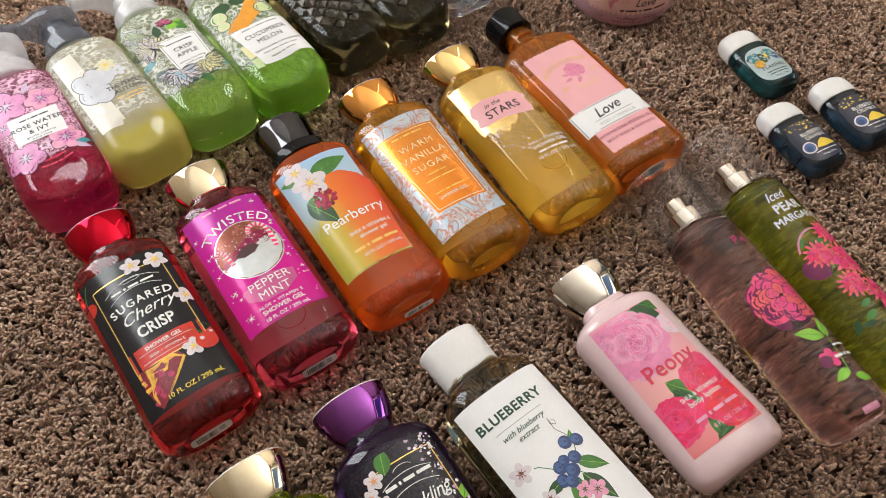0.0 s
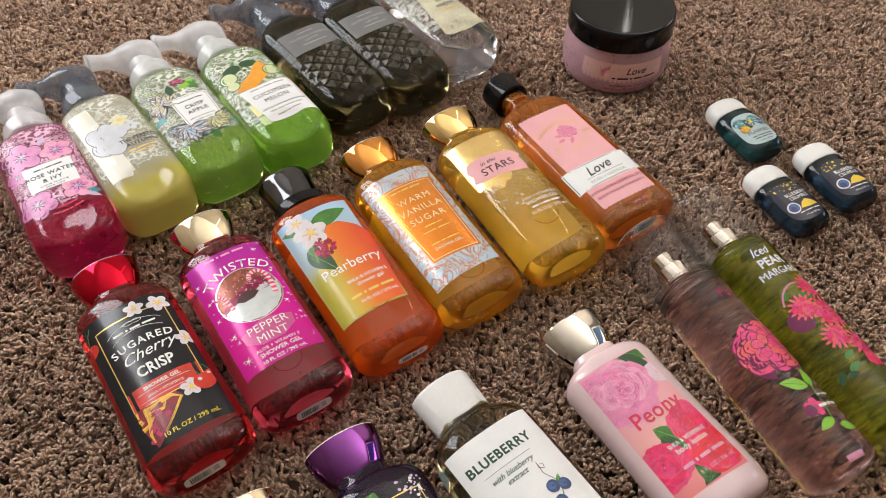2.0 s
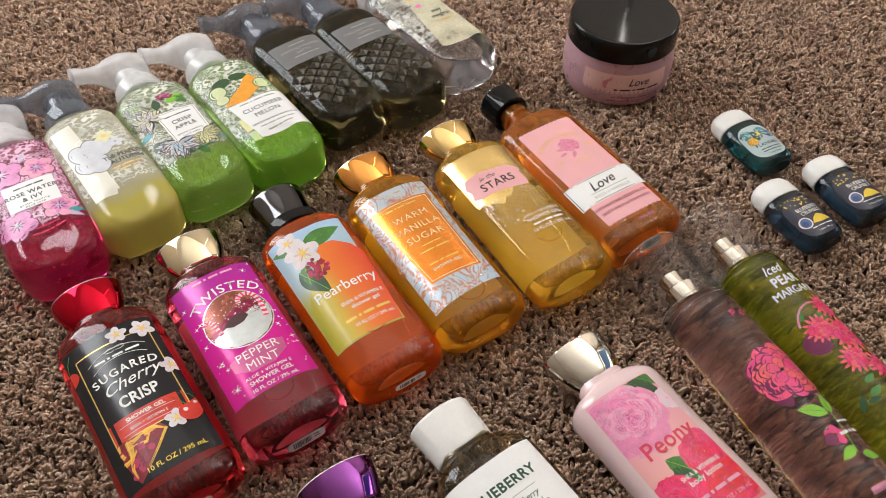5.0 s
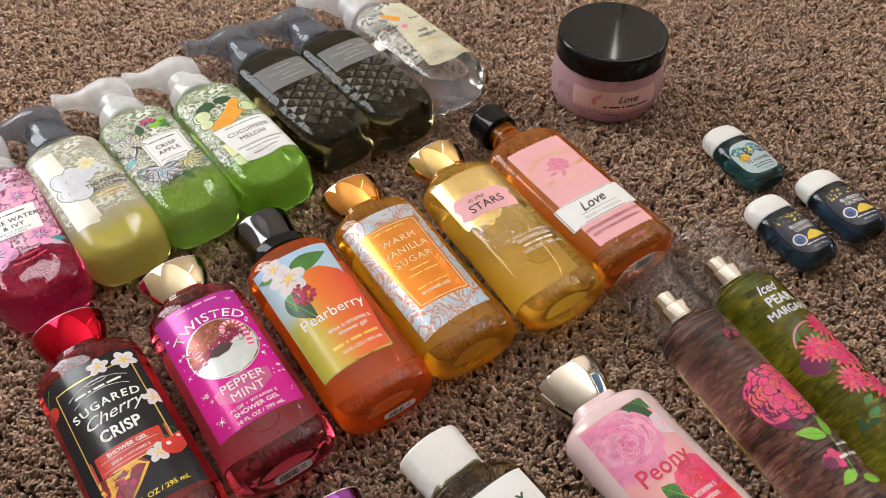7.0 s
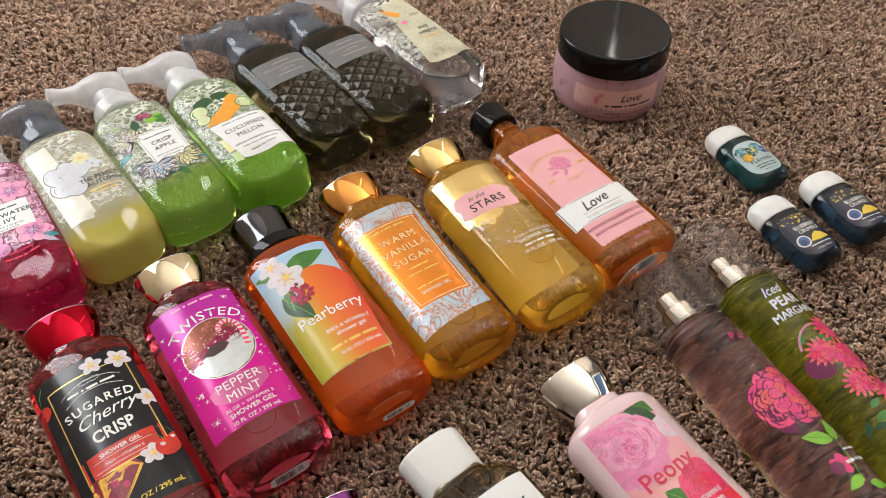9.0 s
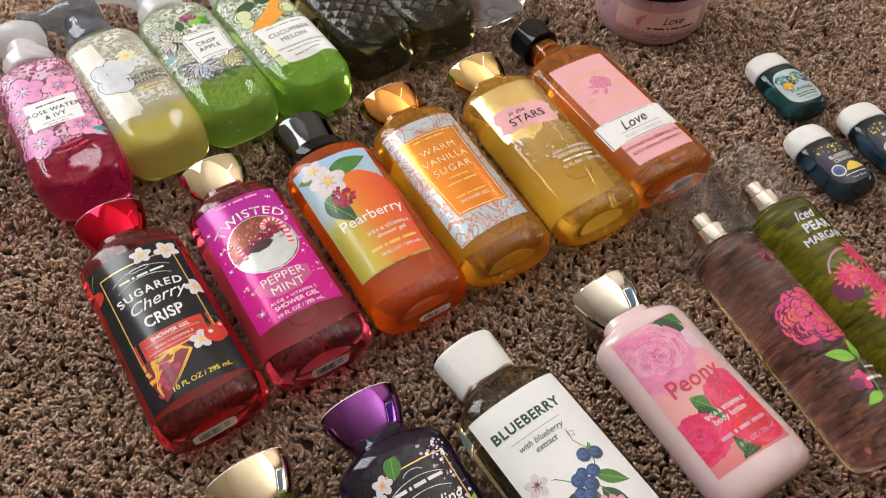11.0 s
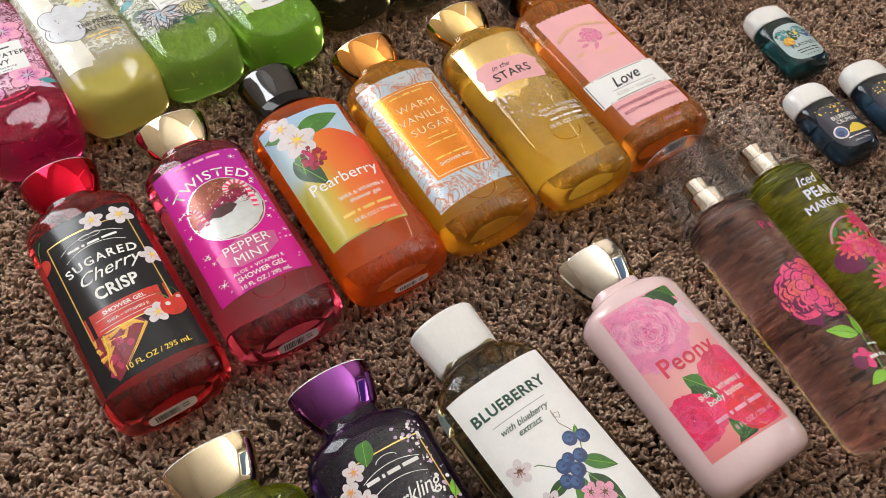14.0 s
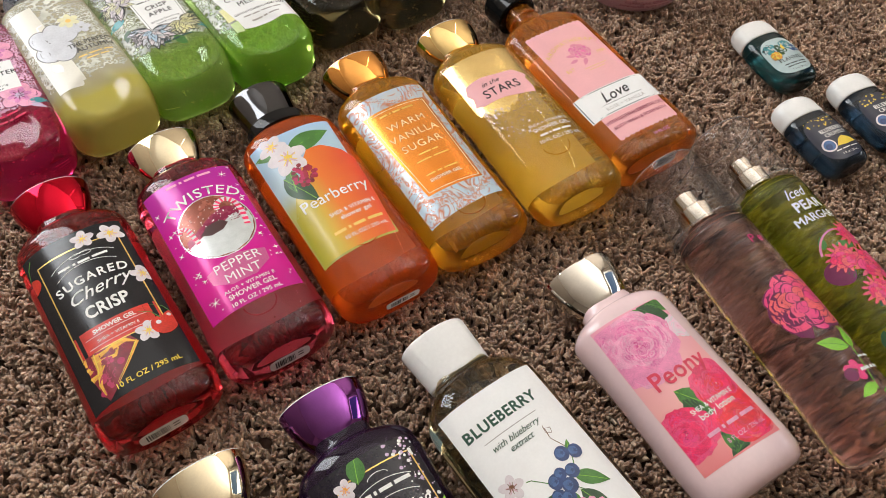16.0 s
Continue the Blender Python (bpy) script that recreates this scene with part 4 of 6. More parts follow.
for px, py, r, tn in ((6, 131, 7.2, 10), (22, 129, 8.0, 40), (27, 92, 7.2, 20), (14, 50, 7.4, 5)):
    art.blossom(px, py, r, 3, "petal_white", "ink_yellow", tn)
    art.emit("printed_blossom", sheet, "white cherry blossom print")
pie = [(-24, 54), (-14, 53), (4, 52.6), (7, 47), (-4, 36), (-14, 26), (-20, 21.5), (-22, 28), (-24, 40)]
art.blob(pie, "berry_red", 2)
rnd = random.Random(3)
for k in range(46):
    t, u = rnd.random(), rnd.random() ** 0.8
    px, py, r = -21.5 + (3 + 22 * u) * t, 25 + 26 * u, rnd.uniform(1.2, 2.2)
    art.disc(px, py, r, "berry_red" if k % 3 else "petal_deep", 3 + 0.03 * k, k=12, rings=1)
    art.arc(px, py, r * 0.7, 100, 230, 0.35, "petal_deep", 3.02 + 0.03 * k)
for k, way in enumerate((((-24, 51), (-14, 50), (-5, 52)), ((-24, 45), (-16, 46.5), (-7, 45), (-4, 49)), ((-17, 52), (-18, 42), (-21, 33), (-20.5, 26)), ((-24, 39), (-19, 39.5), (-14.5, 43)), ((-7, 51), (1, 51), (5, 47.5)), ((6.5, 47), (-3, 36.5), (-12, 28)))):
    art.path(list(way), (5.0, 4.6, 4.2, 3.8, 4.4, 1.4)[k], "pie_gold", 4.6 + 0.15 * k, True)
    art.path([(p[0] - 0.5, p[1] + 0.8) for p in way], 0.7, "ink_yellow", 5.6 + 0.05 * k, True)
art.emit("printed_pie", sheet, "golden cherry pie print")
for px, py, r in ((23, 51, 6.8), (30, 55, 5.5)):
    art.disc(px, py, r, "cherry_red", 4.5 - 0.5 * (px > 25), rough=0.02)
    art.disc(px - 2, py + 2.3, r * 0.22, "petal_white", 5.5, k=10, rings=1)
    art.path([(px, py + r * 0.8), (px - 3, py + r + 4), (px - 9, py + r + 7)], 0.9, "leaf_green", 5, True)
art.emit("printed_cherry", sheet, "glossy red cherry print")
art.disc(-31, 118, 5.5, "cherry_red", 1.5).path([(-31, 123), (-29, 131), (-26, 136)], 0.8, "leaf_green", 1.8).emit("printed_cherry", sheet)
thumb_mark(art, thing, 18)
base_sticker(thing, -0.004, 0.0215)

# Twisted peppermint
thing, skin, art = shower_gel(-0.0798, 0.2478, 34.2, "clear pink shower gel bottle with magenta peppermint label and gold cap", "gel_pink", "pale_gold")
sheet = art.rect(-29.5, 33, 29, 142, "twisted_sheet", 0).emit("front_label", thing, "shiny magenta printed label")
art.disc(1.5, 95, 23.8, "holo", 1.0, 25, k=48).disc(1.5, 95, 23, "scene_brown", 1.5, 24.2, k=48)
art.blob([(-19, 93), (-10, 97), (2, 104), (12, 107), (23.5, 102), (24, 96), (10, 93), (-8, 90), (-20, 86)], "scene_hill", 2.0)
art.blob([(-21.0, 87), (-12, 90), (-4, 93), (6, 95), (14, 99), (24, 99), (24, 92), (21, 83), (14, 75), (4, 71), (-8, 73), (-16, 79)], "scene_snow", 2.2)
for path, wide in (([(19, 88), (20, 96), (20, 104), (18, 110), (13, 112.5), (8, 110), (7, 106)], 3.6), ([(-13, 88), (-14, 95), (-15, 101), (-18, 104), (-20.5, 101)], 3.0)):
    way = smooth_profile(path, 4)
    art.path([tuple(q) for q in way], wide, "petal_white", 3.0)
    for k in range(0, len(way) - 1, 2):
        art.path([tuple(way[k]), tuple(way[k + 1])], wide + 0.1, "petal_hot", 3.2)
rnd = random.Random(8)
for k in range(46):
    a, q = rnd.uniform(0, 6.28), 22 * math.sqrt(rnd.random())
    art.disc(1.5 + q * math.cos(a), 97 + q * abs(math.sin(a)) * 0.9, rnd.uniform(0.25, 0.55), "ink_white", 2.5, k=6, rings=1)
art.emit("printed_medallion", sheet, "round winter scene print with snow")
art.blob([(-10, 92), (-4, 97), (5, 98), (9, 94), (4, 90), (-4, 89)], "deer_brown", 3.4).emit("dark_shape", sheet, "plain dark brown shape in the snow scene")
art.text("TWISTED", 1.5, 121.0, 7.8, "ink_white", sheet, 2, 1, 0, 1.12, 0.98, 31)
art.bars(1, 137, 30, 2.6, "petal_pale", sheet, 2, (0.2, 0.05, 0.2, 0.25))
art.blob([(-19, 64), (0, 70.5), (20, 66), (19, 57), (8, 50), (-8, 50), (-18, 56)], "banner_mauve", 1.4).emit("rose_patch", sheet)
art.text("PEPPER", 1, 61, 6.8, "ink_white", sheet, 2, 0, 0, 1.05, 1.0)
art.text("MINT", 1, 52, 6.8, "ink_white", sheet, 2, 0, 0, 1.05, 1.0)
art.text("ALOE + VITAMIN E", 1, 45.5, 2.6, "ink_white", sheet, 2, 1, 0, 1.1)
art.text("SHOWER GEL", 1, 40.5, 3.6, "ink_white", sheet, 2, 1.5)
art.text("10 FL OZ / 295 mL", 1, 35, 3.0, "ink_white", sheet, 2, 1.5)
for k in range(40):
    px, py = rnd.choice((rnd.uniform(-28, -20), rnd.uniform(20, 28))), rnd.uniform(36, 142)
    art.star(px, py, rnd.choice((0.7, 1.0, 1.5, 2.2)), "ink_white", 1.6, 4, rnd.uniform(0, 45))
for px, py, r in ((-22, 45, 3.6), (22, 134, 3.0), (-21, 62, 2.2)):
    art.star(px, py, r, "ink_white", 1.8, 6, 10, 0.16)
art.emit("printed_stars", sheet, "tiny white star prints")
thumb_mark(art, thing, 31)
base_sticker(thing, 0.001, 0.020, w=0.026)

# Pearberry
thing, skin, art = shower_gel(-0.0170, 0.2910, 33.6, "clear orange shower gel bottle with pear label and black cap", "gel_orange", None)
lathe("cap_ring", [(0.1595, 0.0205), (0.1605, 0.0222), None, (0.1605, 0.0223), (0.1690, 0.0226), None, (0.1690, 0.0226), (0.1702, 0.0218), None, (0.1702, 0.0218), (0.1703, 0.0150)], "black_plastic", thing, "black plastic ring", 0.0208, flat=0.72)
lathe("cap", [(0.1702, 0.0200), (0.176, 0.0202), (0.184, 0.0210), (0.192, 0.0221), (0.1996, 0.0229), (0.2004, 0.0222), None, (0.2004, 0.0205), (0.199, 0.001)], "dark_chrome", thing, "mirror-black flip cap", 0.0208, flat=0.70)
sheet = art.quad(((-31, 34), (21, 33), (28, 143), (-31, 143)), "pear_sky", 0).emit("front_label", thing, "printed label shading from blue to green")
pear = [(28, 104), (23, 113), (12, 121), (2, 122), (-6, 113), (-13, 101), (-22, 90), (-29, 76), (-30, 56), (-30, 35.5), (-4, 35), (20, 34.5), (23.5, 60), (26.5, 84)]
art.blob(pear, "pear_skin", 1, 6, (2, 74)).emit("printed_pear", sheet, "ripe red and yellow pear print")
for px, py, ln, an, mt in ((-10, 126, 34, 12, "leaf_green"), (-22, 108, 32, -68, "leaf_dark"), (-14, 128, 18, 160, "leaf_green"), (-16, 112, 20, -100, "leaf_green")):
    art.leaf(px, py, ln, an, mt, 2, 0.45, "leaf_bright")
art.emit("printed_leaf", sheet, "green leaf print")
for k in range(60):
    a, q = rnd.uniform(0, 6.28), 7.0 * math.sqrt(rnd.random())
    art.disc(-9 + 1.15 * q * math.cos(a), 103 + q * 1.3 * math.sin(a), 1.6, rnd.choice(("berry_red", "petal_deep", "berry_wine")), 3 + 0.03 * k, k=10, rings=1)
art.emit("printed_raspberry", sheet, "dark red raspberry print")
art.blossom(-12, 121, 14, 4.2, "petal_white", "ink_yellow", 15).emit("printed_blossom", sheet, "large white blossom print")
art.blossom(-17, 136, 10, 3.6, "petal_white", "ink_yellow", 50).emit("printed_blossom", sheet)
art.text("Pearberry", 0, 75, 9.2, "ink_white", sheet, 2.4, 0.6, 0, 1.02, 0.92)
art.text("SHEA & VITAMIN E", 5, 62.5, 3.2, "ink_white", sheet, 2.4, 2.5, 0, 1.05, 0.85)
art.text("shower gel", 5, 57.5, 3.6, "ink_white", sheet, 2.4, 1.0)
art.bars(2, 48.5, 34, 3.2, "ink_gold", sheet, 2.4, (0.22, 0.05, 0.22, 0.28))
art.text("10 FL OZ / 295 mL", 4, 42.5, 2.8, "ink_white", sheet, 2.4, 1)
thumb_mark(art, thing, 42)
base_sticker(thing, 0.004, 0.018, w=0.024, h=0.007)

# Warm vanilla sugar
thing, skin, art = shower_gel(0.0417, 0.3316, 32.0, "clear amber shower gel bottle with marbled orange label and copper cap", "gel_amber", "copper")
sheet = art.quad(((-30, 23), (26, 27), (29, 141), (-31, 141)), "vanilla_swirl", 0).emit("front_label", thing, "blue and copper marbled label")
rnd = random.Random(31)
for k in range(900):
    u, v, side = rnd.random(), rnd.gauss(0, 1.8), k % 3
    px, py = (-27 + 4 * math.sin(u * 9) + v, 26 + 112 * u) if side == 0 else (-26 + 52 * u, 34 + 6 * math.sin(u * 7 + 1) + v) if side == 1 else (-26 + 52 * u, 133 + 5 * math.sin(u * 8) + v)
    art.disc(px, py, rnd.choice((0.25, 0.35, 0.5)), rnd.choice(("speck_copper", "speck_copper", "holo")), 0.6 + 0.01 * (k % 20), k=5, rings=1)
art.emit("copper_specks", sheet, "copper glitter specks")
art.quad(((-20, 44.5), (20.5, 43), (23, 126), (-25, 126)), "vanilla_orange", 1.2).emit("orange_panel", sheet, "shiny orange panel")
art.frame_lines(((-18.3, 46.5), (18.8, 45), (21.2, 124), (-23.2, 124)), 0.45, "label_cream", 2).emit("panel_line", sheet)
art.bars(-2, 119, 26, 2.4, "ink_gold", sheet, 2.2, (0.2, 0.05, 0.2, 0.3))
art.text("WARM", -1, 105, 6.2, "ink_cream", sheet, 2.2, 0.3, 0, 1.2, 1.0)
art.text("VANILLA", -1, 94, 6.2, "ink_cream", sheet, 2.2, 0.3, 0, 1.12, 1.0)
art.text("SUGAR", -1, 83, 6.2, "ink_cream", sheet, 2.2, 0.3, 0, 1.2, 1.0)
art.bars(-1, 76.5, 15, 1.7, "ink_gold", sheet, 2.2, (0.4, 0.2))
art.bars(-1, 71, 24, 1.7, "ink_gold", sheet, 2.2, (0.3, 0.3))
art.bars(-1, 58.5, 24, 1.7, "ink_gold", sheet, 2.2, (0.2, 0.1, 0.3))
art.text("SHOWER GEL", -1, 53, 2.8, "label_cream", sheet, 2.2, 1.5)
art.text("10 fl oz / 295 mL", -1, 33, 3.4, "ink_grey", sheet, 2.2, 1, 0, 1.1)
thumb_mark(art, thing, 26)

# In the stars
thing, skin, art = shower_gel(0.1093, 0.3714, 31.2, "clear golden shower gel bottle with foil star label", "gel_gold", "gold")
rnd = random.Random(17)
foil = [(29, 145), (-29, 145)] + [(-29, 145 - 6 * k) for k in range(1, 9)] + [(-28 + 2.2 * k, 92 - 6 * math.sin(k * 0.22) + rnd.uniform(-3, 3)) for k in range(26)] + [(29, 93 + 6 * k) for k in range(8)]
sheet = art.blob(foil, "star_foil", 0, 5, (0, 122)).emit("front_label", thing, "shiny gold foil sheet")
pk = [(-27, 101), (-22, 98), (-6, 97), (8, 94), (18, 93), (20, 99), (19, 108), (22, 112), (14, 119), (0, 120), (-12, 122), (-24, 121), (-27, 114), (-25, 108)]
art.blob(pk, "label_pink", 1.4, 5).emit("brushed_patch", sheet, "pink brushed paint patch")
art.text("in the", -8, 112.5, 4.6, "ink_black", sheet, 2.4, 0, 0.4)
art.text("STARS", -3, 102, 8.0, "ink_black", sheet, 2.4, 1.0, 0, 1.08, 0.92)
for k in range(1500):
    py = 92 - abs(rnd.gauss(0, 17))
    px = rnd.uniform(-25, 26) * (1.0 - 0.10 * (84 - py) / 20)
    art.disc(px, py + 3 * math.sin(px * 0.2), rnd.choice((0.22, 0.3, 0.42)), rnd.choice(("speck_gold", "speck_gold", "ink_yellow", "holo")), 1.0 + 0.02 * (k % 20), k=5, rings=1)
art.emit("gold_specks", sheet, "scattered gold glitter specks")
for k in range(22):
    art.star(rnd.uniform(-26, 0), rnd.uniform(60, 93), rnd.choice((1.0, 1.6, 2.4)), rnd.choice(("holo", "ink_white")), 2.4, 4, rnd.uniform(0, 45), 0.16)
for px, py, r in ((-23, 133, 3.2), (-25, 92, 2.8), (-18, 90, 2.4)):
    art.star(px, py, r, "ink_white", 2.5, 8, 0, 0.12)
art.emit("printed_stars", sheet, "silvery star prints")
art.text("SHEA + VITAMIN E", 8, 62, 2.9, "ink_white", sheet, 2.4, 1.5, 0, 1.1, 0.9)
art.text("SHOWER GEL", 8, 57, 3.6, "ink_white", sheet, 2.4, 1.5)
art.bars(8, 52, 26, 2.6, "ink_white", sheet, 2.4, (0.22, 0.05, 0.22, 0.28))
art.text("10 FL OZ / 295 mL", 8, 46.5, 3.2, "ink_white", sheet, 2.4, 1)
thumb_mark(art, thing, 42)

# Love, rose and vanilla
LOVE_ROWS = [(0.0, 0.022, 0.010), (0.0008, 0.030, 0.0150), (0.004, 0.0345, 0.0182), (0.012, 0.0365, 0.0195), (0.05, 0.0368, 0.0197), (0.10, 0.0368, 0.0197), (0.140, 0.0366, 0.0196), (0.150, 0.0345, 0.0188), (0.157, 0.0270, 0.0165), (0.161, 0.0170, 0.0135),
             (0.164, 0.0122, 0.0118), (0.168, 0.0115, 0.0115), (0.182, 0.0113, 0.0113)]
bx, by, byaw = 0.1672, 0.4146, 32.5
thing = root("body_wash_bottle", bx, by, byaw, "clear amber square-shouldered bottle with pink label and black cap", "bottle", size=1.013)
skin = Skin(LOVE_ROWS, 3.4, 0.0198)
skin.mesh("body", "gel_honey", thing)
lathe("cap", [(0.181, 0.0160), (0.182, 0.0172), None, (0.182, 0.0174), (0.203, 0.0176), None, (0.203, 0.0176), (0.2056, 0.0162), None, (0.2060, 0.0156), (0.2056, 0.001)], "black_plastic", thing, "small black screw cap", 0.0198)
lathe("neck_ring", [(0.170, 0.0135), (0.1725, 0.0135)], "gel_honey", thing, "", 0.0198)
back_label(thing, skin, 0.03, 0.135, 0.026, "label_pink")
art = Art(skin)
zig = []
for i in range(25):
    zig.append((-26 + 52 * i / 24, 20 - 1.4 * (i % 2)))
for i in range(25):
    zig.append((26 - 52 * i / 24, 136 + 1.4 * (i % 2)))
sheet = art.blob(zig, "label_pink", 0, 12, (0, 78)).emit("front_label", thing, "pink label with zigzag ends")
art.rect(-32, 42, 31, 67, "label_white", 1.2).emit("white_panel", sheet, "white name panel")
art.frame_lines(((-31, 43), (30, 43), (30, 66), (-31, 66)), 0.5, "ink_black", 2).line(-18, 51, 18, 51, 0.3, "ink_black", 2).emit("panel_line", sheet)
art.text("Love", -2, 53.5, 9.6, "ink_black", sheet, 2.4, 1.2, 0.35, 1.0, 0.95, 0, 5)
art.text("ROSE + VANILLA", 0, 45.5, 3.0, "ink_grey", sheet, 2.4, 0.6, 0, 1.15)
art.text("WITH NATURAL ESSENTIAL OILS", 0, 34.5, 3.0, "ink_wine", sheet, 2.4, 2.5, 0, 1.0, 0.86)
art.text("BODY WASH & FOAM BATH", 0, 28.5, 3.0, "ink_wine", sheet, 2.4, 2.5, 0, 1.0, 0.9)
art.text("10 FL OZ", 4, 11, 2.6, "ink_rose", sheet, 1.2, 1)
art.text("AROMATHERAPY", 0, 117, 4.4, "ink_gold", sheet, 2.4, 0.5, 0, 1.2, 0.9, 34)
art.bloom(3, 106, 8.5, ("ink_rose", "petal_pink"), 1.5, "label_pink", 4).leaf(-3, 103, 8, 160, "ink_rose", 1.5).leaf(-4, 99, 8, 190, "ink_rose", 1.5).leaf(3, 98, 9, 230, "ink_rose", 1.5).emit("printed_rose", sheet, "small rose print")
art.text("EST", -16, 90, 3.4, "ink_gold", sheet, 2.4, 0.5)
art.text("1990", 18, 98, 3.4, "ink_gold", sheet, 2.4, 0.5)
art.line(-6, 88, 14, 88, 0.5, "ink_gold", 2.2).line(-3, 85.5, 11, 85.5, 0.5, "ink_gold", 2.2).emit("gold_rule", sheet)
thumb_mark(art, thing, 18)
base_sticker(thing, 0.003, 0.021, w=0.020, h=0.013)

# Blueberry
BLUE_ROWS = [(0.0, 0.022, 0.010), (0.0008, 0.030, 0.015), (0.004, 0.0345, 0.0182), (0.012, 0.0362, 0.0197), (0.05, 0.0365, 0.0199), (0.10, 0.0365, 0.0199), (0.136, 0.0362, 0.0199), (0.146, 0.0345, 0.0193), (0.152, 0.0300, 0.0182), (0.1565, 0.0240, 0.0164), (0.160, 0.0198, 0.0138), (0.166, 0.0188, 0.0118)]
thing, skin, art = shower_gel(0.1224, 0.1074, 36.9, "clear shower gel bottle with white blueberry label and white cap", "gel_clear", None, back_half=0.017, rows=BLUE_ROWS, power=2.6)
lathe("cap", [(0.1620, 0.0202), (0.1630, 0.0206), None, (0.1630, 0.0207), (0.190, 0.0222), None, (0.190, 0.0222), (0.1918, 0.0217), (0.1925, 0.0207), None, (0.1925, 0.0207), (0.1920, 0.001)], "white_plastic", thing, "plain white oval cap", 0.0205, flat=0.66)
sheet = art.rect(-31.6, 20, 31, 142, "label_white", 0).emit("front_label", thing, "white paper label with blueberry drawing")
art.shift = (-2.2, -5.0)
art.text("BLUEBERRY", -1, 126.6, 6.4, "ink_green", sheet, 2, 4, 0, 1.1, 0.98)
art.line(-18, 121, 17, 121, 0.4, "ink_grey", 2).emit("rule", sheet)
art.text("with blueberry", -1, 114.5, 3.8, "ink_green", sheet, 2, 1.2, 0.35)
art.text("extract", -1, 109.5, 3.8, "ink_green", sheet, 2, 1.2, 0.35)
art.path([(14, 112), (13, 108), (16, 106), (17, 109), (14, 110), (13, 104), (16, 98), (18, 93)], 0.4, "stem_brown", 2)
art.path([(-19, 95), (-10, 92), (-2, 84), (6, 78), (12, 70)], 0.5, "leaf_green", 2).path([(18, 93), (14, 86), (6, 78)], 0.6, "leaf_green", 2).path([(-14, 76), (-6, 76), (4, 74)], 0.5, "leaf_green", 2)
for px, py, ln, an, mt in ((8, 74, 24, -72, "leaf_dark"), (4, 76, 22, -115, "leaf_green"), (-2, 78, 16, 190, "leaf_dark"), (10, 82, 20, -40, "leaf_green"), (16, 92, 8, 60, "leaf_green")):
    art.leaf(px, py, ln, an, mt, 2.2, 0.42, "leaf_bright")
art.emit("printed_leaf", sheet, "green leaf and stem drawing")
for px, py, r in ((0, 84, 4.2), (-3.5, 77, 4.0), (5.0, 78.5, 4.3), (11, 84, 4.0), (12.5, 94, 4.2), (19.5, 91.5, 4.0), (4.5, 86, 3.4), (0.5, 74, 4.0)):
    art.disc(px, py, r, "berry_blue", 3.0, rough=0.02).disc(px - 0.8, py + 0.8, r * 0.62, "berry_light", 3.4, k=14, rough=0.1, rings=2).star(px + 0.3, py + 0.2, r * 0.34, "berry_blue", 3.9, 5, 20, 0.5)
art.emit("printed_blueberry", sheet, "blue berry drawing")
for px, py, r, tn in ((-20, 95, 7.0, 0), (-16, 74, 5.6, 30), (9, 62, 6.5, 15), (3, 66, 5.5, 50)):
    art.blossom(px, py, r, 2.8, "petal_white" if px < 0 else "petal_pale", "stem_brown", tn)
art.emit("printed_blossom", sheet, "pale pink blossom drawing")
art.text("SHEA & VITAMIN E", 0, 47, 2.7, "ink_green", sheet, 2, 2)
art.text("SHOWER GEL", 0, 41, 3.6, "ink_green", sheet, 2, 2)
art.bars(0, 35, 34, 3.0, "ink_green", sheet, 2, (0.22, 0.05, 0.22, 0.3))
art.text("10 FL OZ / 295 mL", 0, 29, 3.0, "ink_green", sheet, 2, 2)
art.shift = (0, 0)
thumb_mark(art, thing, 18)

# Sparkling plum
thing, skin, art = shower_gel(0.0490, 0.0575, 33.3, "dark purple shower gel bottle with black plum label and purple cap", "gel_plum", "purple_metal", back="label_plum")
sheet = art.rect(-30, 25, 29, 145, "label_plum", 0).emit("front_label", thing, "black printed label with gold frame")
art.edge = ((-29.8, 25.2), (28.8, 25.2), (28.8, 144.8), (-29.8, 144.8))
art.frame_lines(((-18, 45), (25, 45), (25, 136), (-18, 136)), 0.8, "ink_gold", 1.5).emit("gold_frame", sheet)
art.arc(3.5, 88, 40, 66, 114, 0.4, "ink_white", 2).arc(3.5, 79, 40, 66, 114, 0.4, "ink_white", 2).arc(3.5, 130, 6, 10, 170, 0.4, "ink_white", 2, 3).emit("rule", sheet)
art.bars(3.5, 122, 30, 3.0, "ink_white", sheet, 2, (0.24, 0.05, 0.24, 0.3))
art.text("Sparkling", 3, 104, 8.4, "ink_white", sheet, 2.2, 0.8, 0.45, 0.98, 0.92, 0, 5)
art.text("PLUM", 5, 91, 8.4, "ink_rose", sheet, 2, 3, 0, 1.05, 0.9)
art.text("PROSECCO", 4, 80, 7.4, "ink_white", sheet, 2, 2.5, 0, 1.0, 0.78)
art.bars(4, 70, 22, 3.0, "ink_white", sheet, 2, (0.4, 0.2))
for px, py, r, tn in ((-14, 133, 6.2, 0), (-20, 125, 5.8, 30), (-15, 117, 5.8, 60)):
    art.blossom(px, py, r, 3, "petal_white", "melon", tn)
    art.emit("printed_blossom", sheet, "white plum blossom print")
art.leaf(-7, 132, 18, 72, "leaf_green", 2.6, 0.55, "leaf_bright").leaf(25, 97, 12, 60, "leaf_bright", 2.6, 0.5, "leaf_green").emit("printed_leaf", sheet, "green leaf print")
art.disc(28, 80, 11, "petal_plum", 2.4).disc(30, 84, 5, "ink_rose", 2.8).blossom(27, 70, 6, 3.4, "petal_white", "ink_yellow", 10).emit("printed_plum", sheet, "dark plum print")
